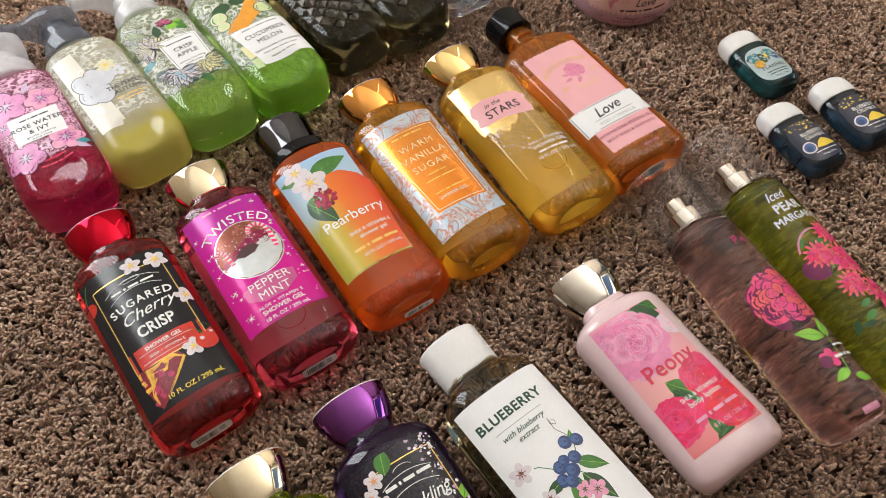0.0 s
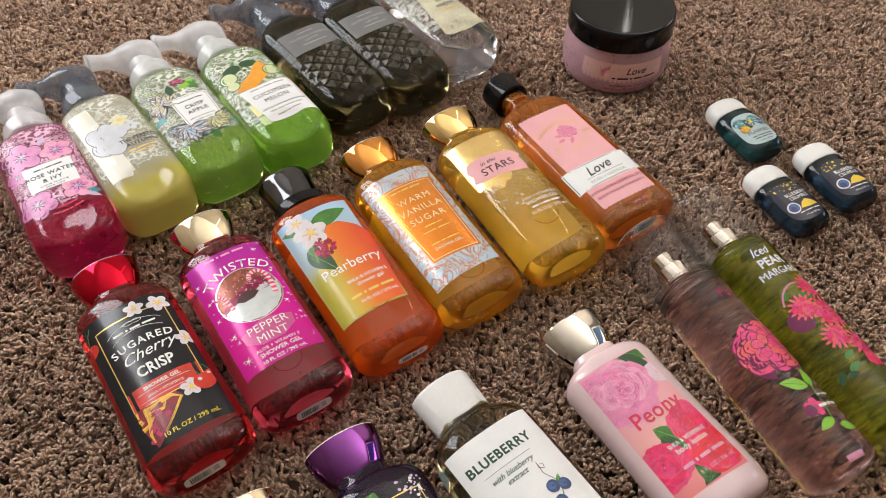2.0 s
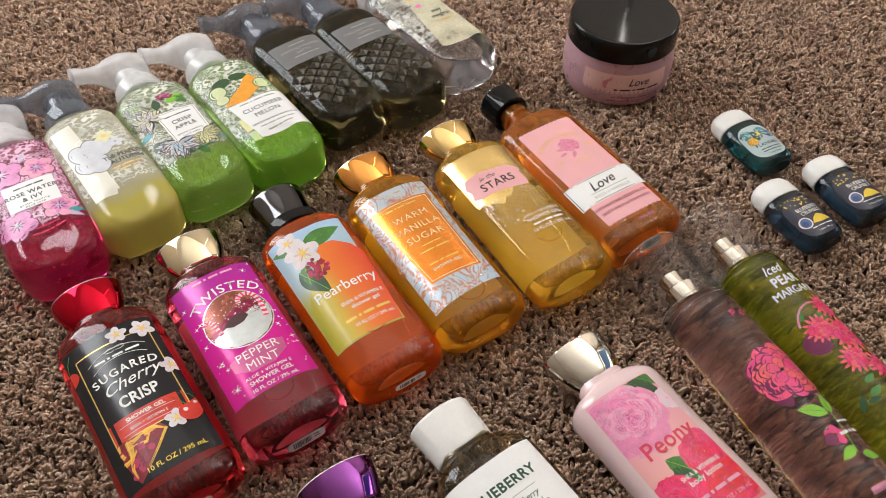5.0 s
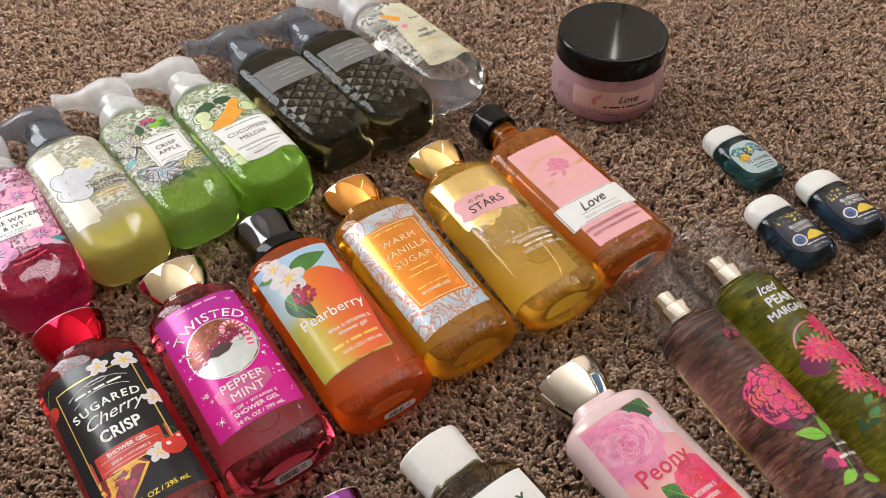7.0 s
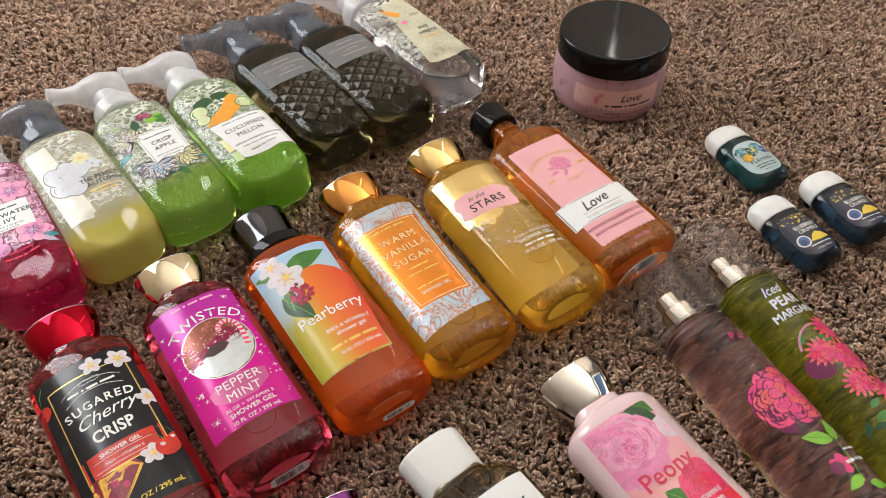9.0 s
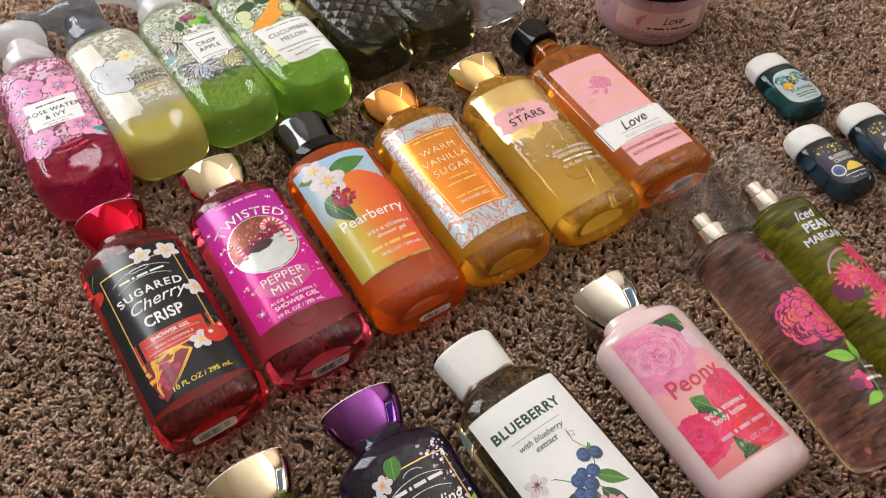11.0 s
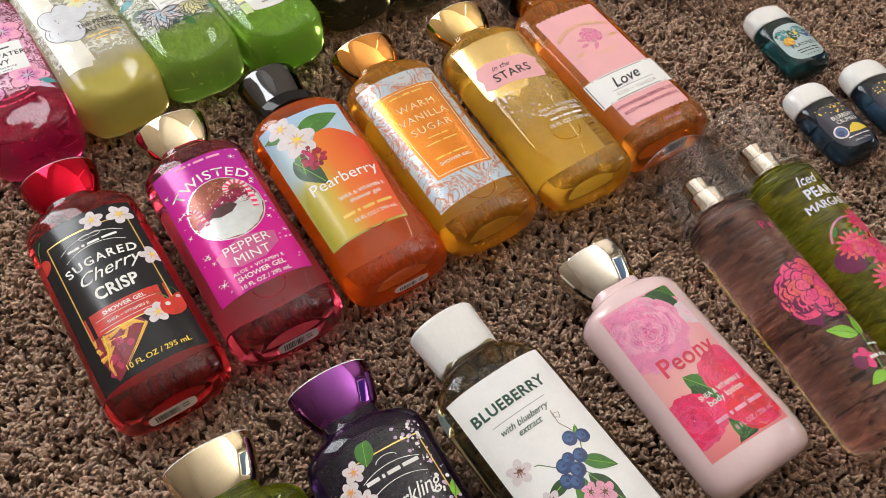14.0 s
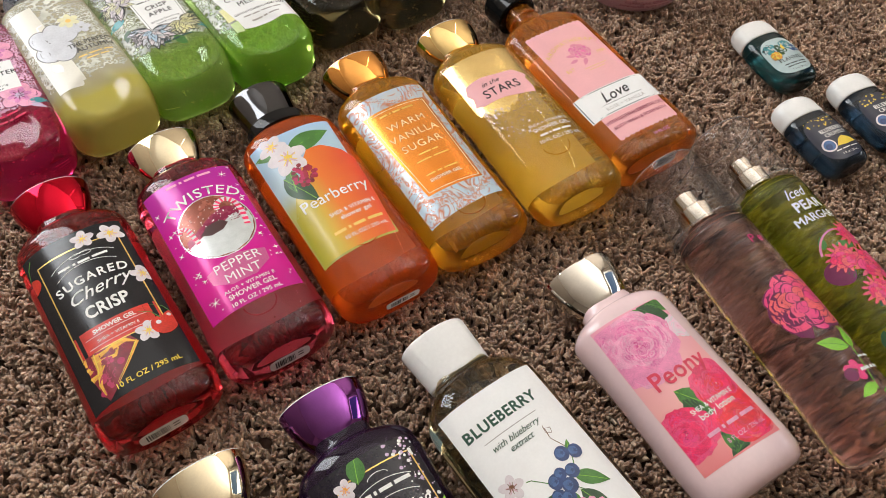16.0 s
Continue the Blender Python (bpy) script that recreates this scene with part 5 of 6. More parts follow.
for k in range(90):
    art.disc(22 + rnd.gauss(0, 4.5), rnd.uniform(95, 144), rnd.choice((0.3, 0.5, 0.8, 1.1)), rnd.choice(("ink_white", "petal_lilac")), 1.6, k=8, rings=1)
art.emit("bubble_print", sheet, "small white bubble prints")
thumb_mark(art, thing, 22)

# Green pear
thing, skin, art = shower_gel(-0.0074, 0.0146, 34.9, "clear green shower gel bottle with leafy label and gold cap", "gel_green", "pale_gold")
sheet = art.rect(-30, 30, 29, 125, "leaf_bright", 0).emit("front_label", thing, "bright green printed label")
art.leaf(-4, 118, 18, 150, "leaf_green", 2, 0.5, "leaf_bright").leaf(6, 112, 20, 20, "leaf_dark", 2, 0.5, "leaf_bright").path([(10, 132), (9, 122), (6, 110)], 2.0, "stem_brown", 2.2).emit("printed_leaf", sheet, "dark green leaf print")
thumb_mark(art, thing, 25)

# Peony lotion
LOTION_ROWS = [(0.0, 0.022, 0.010), (0.0006, 0.027, 0.0142), (0.0035, 0.0318, 0.0182), (0.011, 0.0345, 0.0203), (0.03, 0.0352, 0.0208), (0.06, 0.0345, 0.0206), (0.09, 0.0345, 0.0206), (0.108, 0.0350, 0.0206), (0.119, 0.0350, 0.0204), (0.1245, 0.0334, 0.0196), (0.1285, 0.0285, 0.0180), (0.131, 0.0226, 0.0158), (0.1325, 0.0188, 0.0130), (0.139, 0.0176, 0.0108)]
bx, by, byaw = 0.1898, 0.1767, 33.6
thing = root("body_lotion_bottle", bx, by, byaw, "pale pink opaque lotion bottle with peony label and silver cap", "bottle")
skin = Skin(LOTION_ROWS, 2.35, 0.0208)
skin.mesh("body", "lotion", thing)
flared_cap(thing, 0.1365, 0.1660, 0.0258, 0.0186, "chrome", 0.0208, "chrome")
art = Art(skin)
sheet = art.quad(((-29.5, 20), (24, 18), (20.5, 119), (-28, 121)), "peony_ground", 0).emit("front_label", thing, "coral pink label printed with peonies")
art.edge = ((-29.2, 20.2), (23.7, 18.2), (20.3, 118.8), (-27.8, 120.8))
for px, py, ln, an, mt, rib in ((4, 121, 34, -62, "leaf_dark", "leaf_green"), (0, 121, 26, -84, "leaf_green", "leaf_bright"), (10, 121, 20, -40, "leaf_green", "leaf_dark"), (-13, 66, 34, -56, "leaf_green", "leaf_bright"), (-12, 60, 30, -80, "leaf_dark", "leaf_green"), (-8, 20, 26, 66, "leaf_green", "leaf_dark"), (-12, 19, 20, 20, "leaf_dark", "leaf_green")):
    art.leaf(px, py, ln, an, mt, 1.2, 0.42, rib).emit("printed_leaf", sheet, "dark green leaf print")
art.peony(-11, 98, 24, ("petal_pale", "petal_rose", "petal_pale"), ("petal_rose", "petal_pink", "petal_rose"), ("petal_pink", "petal_deep_rose"), 2, 1).emit("printed_peony", sheet, "pale pink peony print")
art.peony(-23, 43, 16, ("petal_hot", "petal_pink_hot"), ("petal_hot", "ink_pink"), ("ink_pink", "petal_deep"), 2, 2).emit("printed_peony", sheet, "deep pink peony print")
art.peony(11, 57, 16, ("petal_hot", "petal_pink_hot"), ("petal_hot", "petal_red"), ("petal_red", "petal_hot"), 2, 3).emit("printed_peony", sheet, "hot pink peony print")
art.peony(12, 35, 18, ("petal_hot", "petal_red", "petal_coral"), ("petal_red",), ("petal_red", "petal_deep"), 2.4, 5).emit("printed_peony", sheet, "red peony print")
art.peony(19, 97, 8, ("petal_white", "petal_blush_light"), ("petal_blush_light",), ("petal_pale",), 1.6, 9).emit("printed_peony", sheet)
art.text("Peony", -2, 70, 11.5, "ink_peony", sheet, 5.2, 2.0, 0, 1.06, 0.92)
art.text("SHEA & VITAMIN E", 1, 49, 3.1, "ink_white", sheet, 5.2, 3, 0, 1.0, 0.86)
art.text("body lotion", 1, 44, 4.0, "ink_white", sheet, 5.2, 1)
art.bars(2, 34, 34, 3.2, "petal_pale", sheet, 5.2, (0.22, 0.05, 0.22, 0.28))
art.text("8 FL OZ / 236 mL", 6, 26.5, 2.8, "petal_pale", sheet, 5.2, 1)


# ---- fragrance mists ----
def hoop(name, y, radius, thick, material, parent, label, z, flat):
    """A thin round bead about a lying bottle's axis."""
    n, k, v, f = 64, 8, [], []
    for i in range(n):
        a = 2 * math.pi * i / n
        for j in range(k):
            b = 2 * math.pi * j / k
            q = radius + thick * math.cos(b)
            v.append((q * math.cos(a), y + thick * math.sin(b), z + q * math.sin(a) * flat))
            f.append((i * k + j, i * k + (j + 1) % k, (i + 1) % n * k + (j + 1) % k, (i + 1) % n * k + j))
    return mesh_object(name, v, f, [material], parent, label)


def mist(x, y, yaw, label, liquid):
    thing = root("fragrance_mist_bottle", x, y, yaw, label, "bottle", "fragrance mists")
    r = 0.0255
    skin = Skin([(0.0, 0.014, 0.014), (0.0006, 0.0195, 0.0195), (0.004, 0.0238, 0.0238), (0.012, r, r), (0.05, r, r), (0.10, r, r), (0.155, r, r), (0.163, 0.0248, 0.0248), (0.1675, 0.0220, 0.0220), (0.1695, 0.015, 0.015), (0.1705, 0.0105, 0.0105), (0.174, 0.0100, 0.0100)], 2.0, r)
    skin.mesh("body", liquid, thing)
    lathe("dip_tube", [(0.010, 0.0016), (0.172, 0.0016)], "cap_shell", thing, "thin clear dip tube", r - 0.004, 12)
    spray = lathe("spray_collar", [(0.1735, 0.0112), (0.1738, 0.0116), None, (0.1738, 0.0117), (0.1865, 0.0117), None, (0.1865, 0.0117), (0.1873, 0.0110), None, (0.1873, 0.0110), (0.1872, 0.001)], "chrome", thing, "brushed silver spray collar", r)
    lathe("spray_button", [(0.1874, 0.0083), (0.1985, 0.0083), None, (0.1985, 0.0083), (0.1995, 0.0075), None, (0.1995, 0.0075), (0.1993, 0.0005)], "chrome", spray, "silver push button", r, 32)
    rows = [(0.1690, 0.0258), (0.190, 0.0261), (0.208, 0.0265), (0.2180, 0.0268), (0.2212, 0.0262), (0.2230, 0.0246), (0.2234, 0.0230), None, (0.2234, 0.0228), (0.2232, 0.001)]
    cap = lathe("cap", rows, "cap_shell", thing, "clear plastic overcap", r + 0.0006, flat=0.97)
    lathe("cap_lining", [(0.1695, 0.0240), (0.190, 0.0243), (0.208, 0.0247), (0.2165, 0.0248), (0.2195, 0.0238), (0.2206, 0.0220), None, (0.2206, 0.0218), (0.2204, 0.001)], "cap_shell", cap, "inner wall of the overcap", r + 0.0006, flat=0.97)
    hoop("cap_rim", 0.2215, 0.0256, 0.0004, "cap_rim", cap, "thick clear rim of the overcap", r + 0.0006, 0.97)
    hoop("cap_rim", 0.1692, 0.0259, 0.0004, "cap_rim", cap, "", r + 0.0006, 0.97)
    return thing, skin, Art(skin)


thing, skin, art = mist(0.2637, 0.1984, 26.6, "clear pink fragrance mist with peony print lying on carpet", "mist_pink")
sheet = art.rect(-6, 4, 6, 8, "petal_pale", 0, 4).emit("front_print", thing, "printed flower sheet")
art.bloom(3, 92, 23, ("ink_pink", "petal_coral", "petal_pink_hot"), 1, "petal_plum", 7).blob([(-15, 84), (-8, 92), (-2, 78), (-7, 68), (-13, 73)], "petal_plum", 0.8).emit("printed_peony", sheet, "pink peony print")
art.leaf(8, 56, 19, 150, "leaf_bright", 1.6, 0.45, "leaf_green").leaf(10, 55, 15, 75, "leaf_bright", 1.6, 0.45, "leaf_green").path([(12, 80), (11, 62), (8, 45), (4, 28)], 0.8, "leaf_bright", 1.4).leaf(5, 32, 13, 200, "leaf_bright", 1.6, 0.5).leaf(6, 26, 13, -20, "leaf_bright", 1.6, 0.5).emit("printed_leaf", sheet, "bright green leaf print")
art.petals(0, 42, 7, 5, "ink_pink", 1.6).disc(-4, 41, 4, "petal_plum", 2.4).emit("printed_bud", sheet, "pink bud print")
art.text("P", 4, 138, 6.6, "ink_pink", sheet, 2, 1)
art.text("e", 10.5, 138, 6.6, "ink_pink", sheet, 2, 1)
art.bars(14, 48, 12, 1.8, "ink_white", sheet, 2, (0.3, 0.5))
art.bars(12, 40, 18, 2.8, "ink_white", sheet, 2, (0.3, 0.1, 0.3))

thing, skin, art = mist(0.3044, 0.2294, 25.3, "clear green fragrance mist with pink flower print lying on carpet", "mist_green")
sheet = art.rect(-6, 4, 6, 8, "petal_pale", 0, 4).emit("front_print", thing, "printed flower sheet")
art.text("Iced", -1, 146, 8.0, "ink_white", sheet, 2, 1, 0.35, 1.0, 0.8)
art.text("PEAR", 2, 135.5, 7.6, "ink_white", sheet, 2, 4, 0, 1.05, 0.85)
art.text("MARGARITA", 6, 126, 6.4, "ink_white", sheet, 2, 4, 0, 1.0, 0.82)
for px, py, r, sd in ((-4, 96, 11, 3), (14, 110, 12, 4), (11, 86, 15, 5), (15, 58, 13, 6), (0, 68, 11, 7)):
    art.petals(px, py, r, 15, "petal_coral", 1.2, sd * 7, 0.55, 0.4).bloom(px, py, r * 0.72, ("ink_pink", "petal_hot", "petal_coral"), 2.0, "petal_deep", sd)
    art.emit("printed_flower", sheet, "pink lace flower print")
art.disc(-12, 88, 7, "petal_plum", 0.8, 9, 20).arc(2, 100, 16, 20, 170, 1.3, "ink_rose", 1.0).arc(10, 74, 15, 200, 340, 1.3, "ink_rose", 1.0).disc(14, 46, 8, "petal_hot", 1.2, rough=0.15).emit("printed_flower", sheet)
for k in range(14):
    art.leaf(rnd.uniform(-16, 16), rnd.uniform(40, 118), rnd.uniform(7, 11), rnd.uniform(0, 360), "leaf_green" if k % 2 else "leaf_dark", 0.4, 0.5)
art.emit("printed_leaf", sheet, "dark leaf print")


# ---- foaming soaps ----
SOAP_ROWS = [(0.0, 0.014, 0.009), (0.0008, 0.0195, 0.0140), (0.004, 0.0255, 0.0188), (0.010, 0.0298, 0.0220), (0.020, 0.0325, 0.0234), (0.05, 0.0332, 0.0238), (0.10, 0.0330, 0.0238), (0.126, 0.0326, 0.0237), (0.137, 0.0306, 0.0230), (0.143, 0.0260, 0.0214), (0.1465, 0.0202, 0.0192), (0.149, 0.0174, 0.0172), (0.153, 0.0170, 0.0170)]


def pump(thing, plastic, z, turn):
    """Foam pump: screw collar, stem and a domed head that narrows into a spout pointing across the bottle."""
    collar = lathe("pump_collar", [(0.150, 0.0205), (0.1515, 0.0212), None, (0.1515, 0.0214), (0.168, 0.0208), None, (0.168, 0.0208), (0.1705, 0.0192), None, (0.1705, 0.0186), (0.1705, 0.0142), None, (0.1705, 0.0140), (0.178, 0.0132), (0.196, 0.0126)], plastic, thing, "", z)
    seg, verts, faces = 28, [], []
    rows = smooth_profile([(0.0195, 0.006, 0.007, 0.199), (0.0188, 0.0120, 0.0125, 0.1995), (0.0140, 0.0168, 0.0160, 0.2005), (0.0, 0.0192, 0.0172, 0.2020), (-0.011, 0.0150, 0.0150, 0.2045), (-0.020, 0.0094, 0.0106, 0.2075), (-0.029, 0.0068, 0.0078, 0.2105), (-0.037, 0.0074, 0.0082, 0.2130), (-0.0430, 0.0082, 0.0088, 0.2140)], 4)
    for x, hz, hy, cy in rows:
        for k in range(seg):
            a = 2 * math.pi * k / seg
            verts.append((x, cy + hy * math.cos(a), hz * math.sin(a)))
    for i in range(len(rows) - 1):
        for k in range(seg):
            a, b = i * seg + k, i * seg + (k + 1) % seg
            faces.append((a, b, b + seg, a + seg))
    faces.append(tuple(range(seg - 1, -1, -1)))
    faces.append(tuple(range((len(rows) - 1) * seg, len(rows) * seg)))
    head = mesh_object("pump_head", verts, faces, [plastic], thing, "spout of the foam pump")
    head.matrix_basis = pose(0, 0, z, 0, turn, 0)
    return collar


def soap(x, y, yaw, label, liquid, plastic, turn=0.0, foam="foam_white", rows=SOAP_ROWS, power=3.6):
    thing = root("foaming_soap_bottle", x, y, yaw, label, "soap bottle", "foaming hand soaps in a row", size=1.034)
    skin = Skin(rows, power, 0.0240, (0.021, 0.0165, 0.0034))
    skin.mesh("body", liquid, thing)
    pump(thing, plastic, 0.024, turn)
    art = Art(skin)
    if foam:
        edge = [(28.5, 44 - 0), (24, 38), (14, 42), (4, 37), (-8, 40), (-18, 36), (-28.5, 41), (-28.5, 80), (-28.5, 130), (-18, 140), (0, 142), (18, 140), (28.5, 130), (28.5, 80)]
        art.lift = -0.00003
        art.blob(edge, foam, 0, 12, (0, 88)).emit("foam", thing, "bubbly foam inside the bottle")
    return thing, skin, art


thing, skin, art = soap(-0.2692, 0.3757, 34.0, "clear rose pink foaming soap bottle with floral label lying on carpet", "soap_rose", "pump_frost", 12, "foam_pink")
art.shift = (3, -5)
sheet = art.quad(((-20, 66), (17, 65), (17.5, 95), (-20, 96)), "label_white", 3).emit("front_label", thing, "white name panel among pink flowers")
for px, py, r, sd in ((-16, 112, 17, 1), (10, 107, 13, 2), (-19, 52, 15, 3), (13, 57, 13, 4), (-24, 92, 10, 5)):
    art.petals(px, py, r * 1.03, 5, "petal_plum", 1.0, sd * 17, 1.12, 0.1).petals(px, py, r, 5, "petal_orchid" if sd % 2 else "petal_pale", 1.4, sd * 17, 1.05, 0.1).petals(px, py, r * 0.6, 6, "petal_orchid", 1.8, sd * 31, 0.8, 0.1).petals(px, py, r * 0.4, 8, "petal_plum", 2.2, sd * 31, 0.3, 0.1).disc(px, py, r * 0.22, "petal_lilac", 2.3, k=12, rough=0.2)
    art.emit("printed_flower", sheet, "pink poppy print")
art.leaf(16, 48, 13, 10, "leaf_teal", 1.6, 0.45).leaf(16, 47, 11, -30, "petal_lilac", 1.4, 0.45).leaf(0, 120, 12, 60, "petal_lilac", 1.2, 0.4).emit("printed_leaf", sheet, "teal leaf print")
art.bars(-1, 89, 22, 2.0, "ink_black", sheet, 4, (0.24, 0.05, 0.24, 0.3))
art.text("ROSE WATER", -1.2, 80.5, 4.6, "ink_black", sheet, 4, 2.5, 0, 1.12, 0.92)
art.text("& IVY", -1.2, 73.5, 4.6, "ink_black", sheet, 4, 2.5, 0, 1.12, 0.92)
art.text("gentle foaming", -1.2, 69.5, 2.0, "ink_black", sheet, 4, 1, 0, 1.3)
art.text("hand soap", -1.2, 66.6, 2.0, "ink_black", sheet, 4, 1, 0, 1.3)
art.bars(0, 42, 16, 1.8, "petal_hot", sheet, 2, (0.3, 0.3))
art.bars(0, 38, 24, 2.0, "petal_hot", sheet, 2, (0.2, 0.2, 0.1, 0.3))

thing, skin, art = soap(-0.2180, 0.4203, 38.4, "clear yellow foaming soap bottle with white pumpkin print and smoky pump", "soap_yellow", "pump_smoke", 10)
art.shift = (3, -6)
# Cream strip paints in the window's bright sheen on the frosted label's left.
sheet = art.quad(((-27, 39), (-6, 40), (-10, 136), (-27, 134)), "label_cream", 0.6).emit("front_label", thing, "pale frosted printed sheet, window sheen put into its colour")
for px, py, rx, ry, tn in ((-15, 94, 9, 13, 25), (-6, 96, 8, 13, 5), (2, 96, 8, 12, -15), (-16, 80, 9, 11, 30), (-8, 78, 9, 12, 0)):
    art.disc(px, py, rx + 0.3, "label_grey", 1.6 + 0.02 * px, ry + 0.3, tn).disc(px, py, rx - 0.5, "petal_grey", 1.8 + 0.02 * px, ry - 0.5, tn)
art.path([(-15, 106), (-14, 111), (-10, 112)], 1.6, "label_white", 2.6)
art.emit("printed_pumpkin", sheet, "silvery white pumpkin print")
art.petals(7, 106, 8, 6, "petal_cream", 2.2, 20).disc(7, 106, 2, "ink_gold", 2.8).petals(12, 95, 7, 5, "petal_grey", 2.0, 0).leaf(-20, 68, 12, -70, "label_white", 2.2, 0.6).emit("printed_flower", sheet, "cream flower print")
art.text("THE PERFECT", 12, 76, 4.8, "ink_black", sheet, 2.4, 2.5, 0, 1.0, 0.82)
art.text("AUTUMN", 12, 69.5, 4.8, "ink_black", sheet, 2.4, 2.5, 0, 1.05, 0.9)
art.bars(10, 64, 24, 1.8, "ink_gold", sheet, 2, (0.2, 0.3, 0.2))
art.bars(10, 60, 16, 1.6, "ink_gold", sheet, 2, (0.3, 0.2))

thing, skin, art = soap(-0.1698, 0.4578, 37.0, "clear green foaming soap bottle with apple blossom label and frosted pump", "soap_green", "pump_frost", 10)
art.shift = (0.5, -5)
sheet = art.quad(((-8, 60), (22.5, 59), (24, 100), (-9.5, 102)), "label_white", 3.2).emit("front_label", thing, "cream name panel among blossoms")
art.frame_lines(((-6.5, 61.5), (21, 60.5), (22.3, 98.5), (-8, 100.5)), 0.35, "ink_black", 3.8).emit("panel_line", sheet)
for px, py, r, tones, sd, spread, aim in ((-15, 100, 17, ("petal_white", "petal_cream"), 1, 300, 120), (-7, 60, 19, ("petal_sky", "petal_grey", "petal_white"), 2, 250, -100), (15, 61, 16, ("petal_cream", "petal_lemon"), 3, 230, -70), (7, 120, 8, ("petal_pink", "petal_deep"), 4, 200, 90), (-20, 122, 9, ("petal_grey", "cucumber"), 5, 360, 0)):
    art.lily(px, py, r, tones, 1.3, "ink_black", sd, spread, aim)
    art.emit("printed_blossom", sheet, "pale pointed water lily drawing")
for px, py, ln, an, mt in ((-18, 84, 14, 190, "leaf_teal"), (6, 112, 18, 30, "leaf_bright"), (14, 108, 14, 60, "leaf_green"), (22, 56, 12, -10, "leaf_teal"), (4, 48, 12, -60, "leaf_green"), (-20, 72, 12, 240, "leaf_dark"), (-4, 108, 15, 80, "leaf_dark"), (20, 106, 14, 110, "leaf_green"), (-20, 100, 13, 160, "leaf_green"), (4, 52, 14, 200, "leaf_dark"), (24, 66, 12, 40, "leaf_dark")):
    art.leaf(px, py, ln, an, mt, 0.8, 0.5)
art.emit("printed_leaf", sheet, "green leaf print")
art.bars(7, 93, 22, 1.8, "ink_black", sheet, 4, (0.24, 0.05, 0.24, 0.3))
art.text("CRISP", 7, 83, 4.8, "ink_black", sheet, 4, 2.5, 0, 1.15, 0.9)
art.text("APPLE", 7, 75.5, 4.8, "ink_black", sheet, 4, 2.5, 0, 1.15, 0.9)
art.text("gentle foaming", 7, 68, 2.1, "ink_black", sheet, 4, 1, 0, 1.25)
art.text("hand soap", 7, 64.5, 2.1, "ink_black", sheet, 4, 1, 0, 1.25)
art.bars(6, 44, 22, 2.0, "ink_green", sheet, 2, (0.2, 0.2, 0.3))

thing, skin, art = soap(-0.1122, 0.4898, 37.2, "clear lime foaming soap bottle with cucumber melon label and frosted pump", "soap_lime", "pump_frost", 10)
art.shift = (4.5, -1)
sheet = art.quad(((-17, 33), (27, 30), (27.5, 80), (-23, 80)), "label_white", 2).emit("front_label", thing, "white label with cucumber and melon")
art.bars(2, 75, 32, 2.2, "ink_grey", sheet, 3, (0.24, 0.05, 0.24, 0.3))
art.text("CUCUMBER", 2, 64, 5.4, "ink_black", sheet, 3, 1.5, 0, 1.12, 0.86)
art.text("MELON", 2, 55.5, 5.4, "ink_black", sheet, 3, 1.5, 0, 1.12, 0.86)
art.text("GENTLE FOAMING HAND SOAP", 3, 46.5, 2.4, "ink_black", sheet, 3, 2, 0, 1.0, 0.86)
art.bars(3, 42, 30, 1.8, "ink_grey", sheet, 3, (0.2, 0.2, 0.3, 0.2))
art.bars(3, 37, 22, 1.8, "ink_grey", sheet, 3, (0.3, 0.1, 0.3))
art.blob([(-24, 82), (-6, 79), (14, 92), (18, 100), (12, 112), (7, 110), (-4, 98), (-16, 90)], "melon", 2.6).emit("printed_melon", sheet, "orange melon slice print")
for px, py, r in ((-21, 103, 8), (17, 96, 8), (-22, 92, 6)):
    art.disc(px, py, r, "leaf_green", 3.0).disc(px, py, r * 0.88, "petal_cream", 3.3).disc(px, py, r * 0.6, "cucumber", 3.6).petals(px, py, r * 0.55, 6, "petal_cream", 3.9, 10, 0.4, 0.3)
art.disc(-14, 112, 9, "leaf_dark", 2.2, 6, 20).disc(3, 114, 8, "leaf_dark", 2.0, 5, -20).emit("printed_cucumber", sheet, "cucumber slice prints")
art.rect(-24, 31, -17.5, 42, "cucumber", 2.4, 4).rect(-24, 44, -18, 60, "petal_lemon", 1.6, 4).emit("printed_melon", sheet)


def dark_soap(x, y, yaw):
    thing, skin, art = soap(x, y, yaw, "smoky dark foaming soap bottle with diamond quilted front and grey label", "soap_smoke", "pump_smoke", 10, None)
    art.shift = (-1, -4)
    sheet = art.rect(-21, 87, 28, 121, "label_grey", 1).emit("front_label", thing, "flat grey name label")
    art.bars(5, 114, 16, 1.6, "ink_grey", sheet, 2, (0.4, 0.4))
    art.text("COCONUT PUMPKIN", 5.5, 106.5, 3.2, "ink_grey", sheet, 2, 0.5, 0, 1.05, 0.92)
    art.text("LATTE", 5.5, 101, 3.4, "ink_grey", sheet, 2, 0.5, 0, 1.1, 0.95)
    art.bars(5.5, 96, 24, 1.6, "ink_grey", sheet, 2, (0.2, 0.3, 0.2, 0.2))
    hx, hy = 7.2, 6.8
    for row in range(-6, 7):
        for col in range(-4, 5):
            cx, cy = col * hx, 46 + row * hy
            if (row + col) % 2 or abs(cx) > 25 or cy < 22 - cx * 0.2 or cy > 80 + cx * 0.1:
                continue
            px, py = cx * 0.001, cy * 0.001
            slope = (skin.front(px + 0.002, py) - skin.front(px - 0.002, py)) / 0.004
            ob = new("facet", FACET)
            ob.parent = thing
            ob.matrix_basis = pose(px, py, skin.front(px, py), 0, -math.degrees(math.atan(slope)), 0)


FACET = bpy.data.meshes.new("facet")
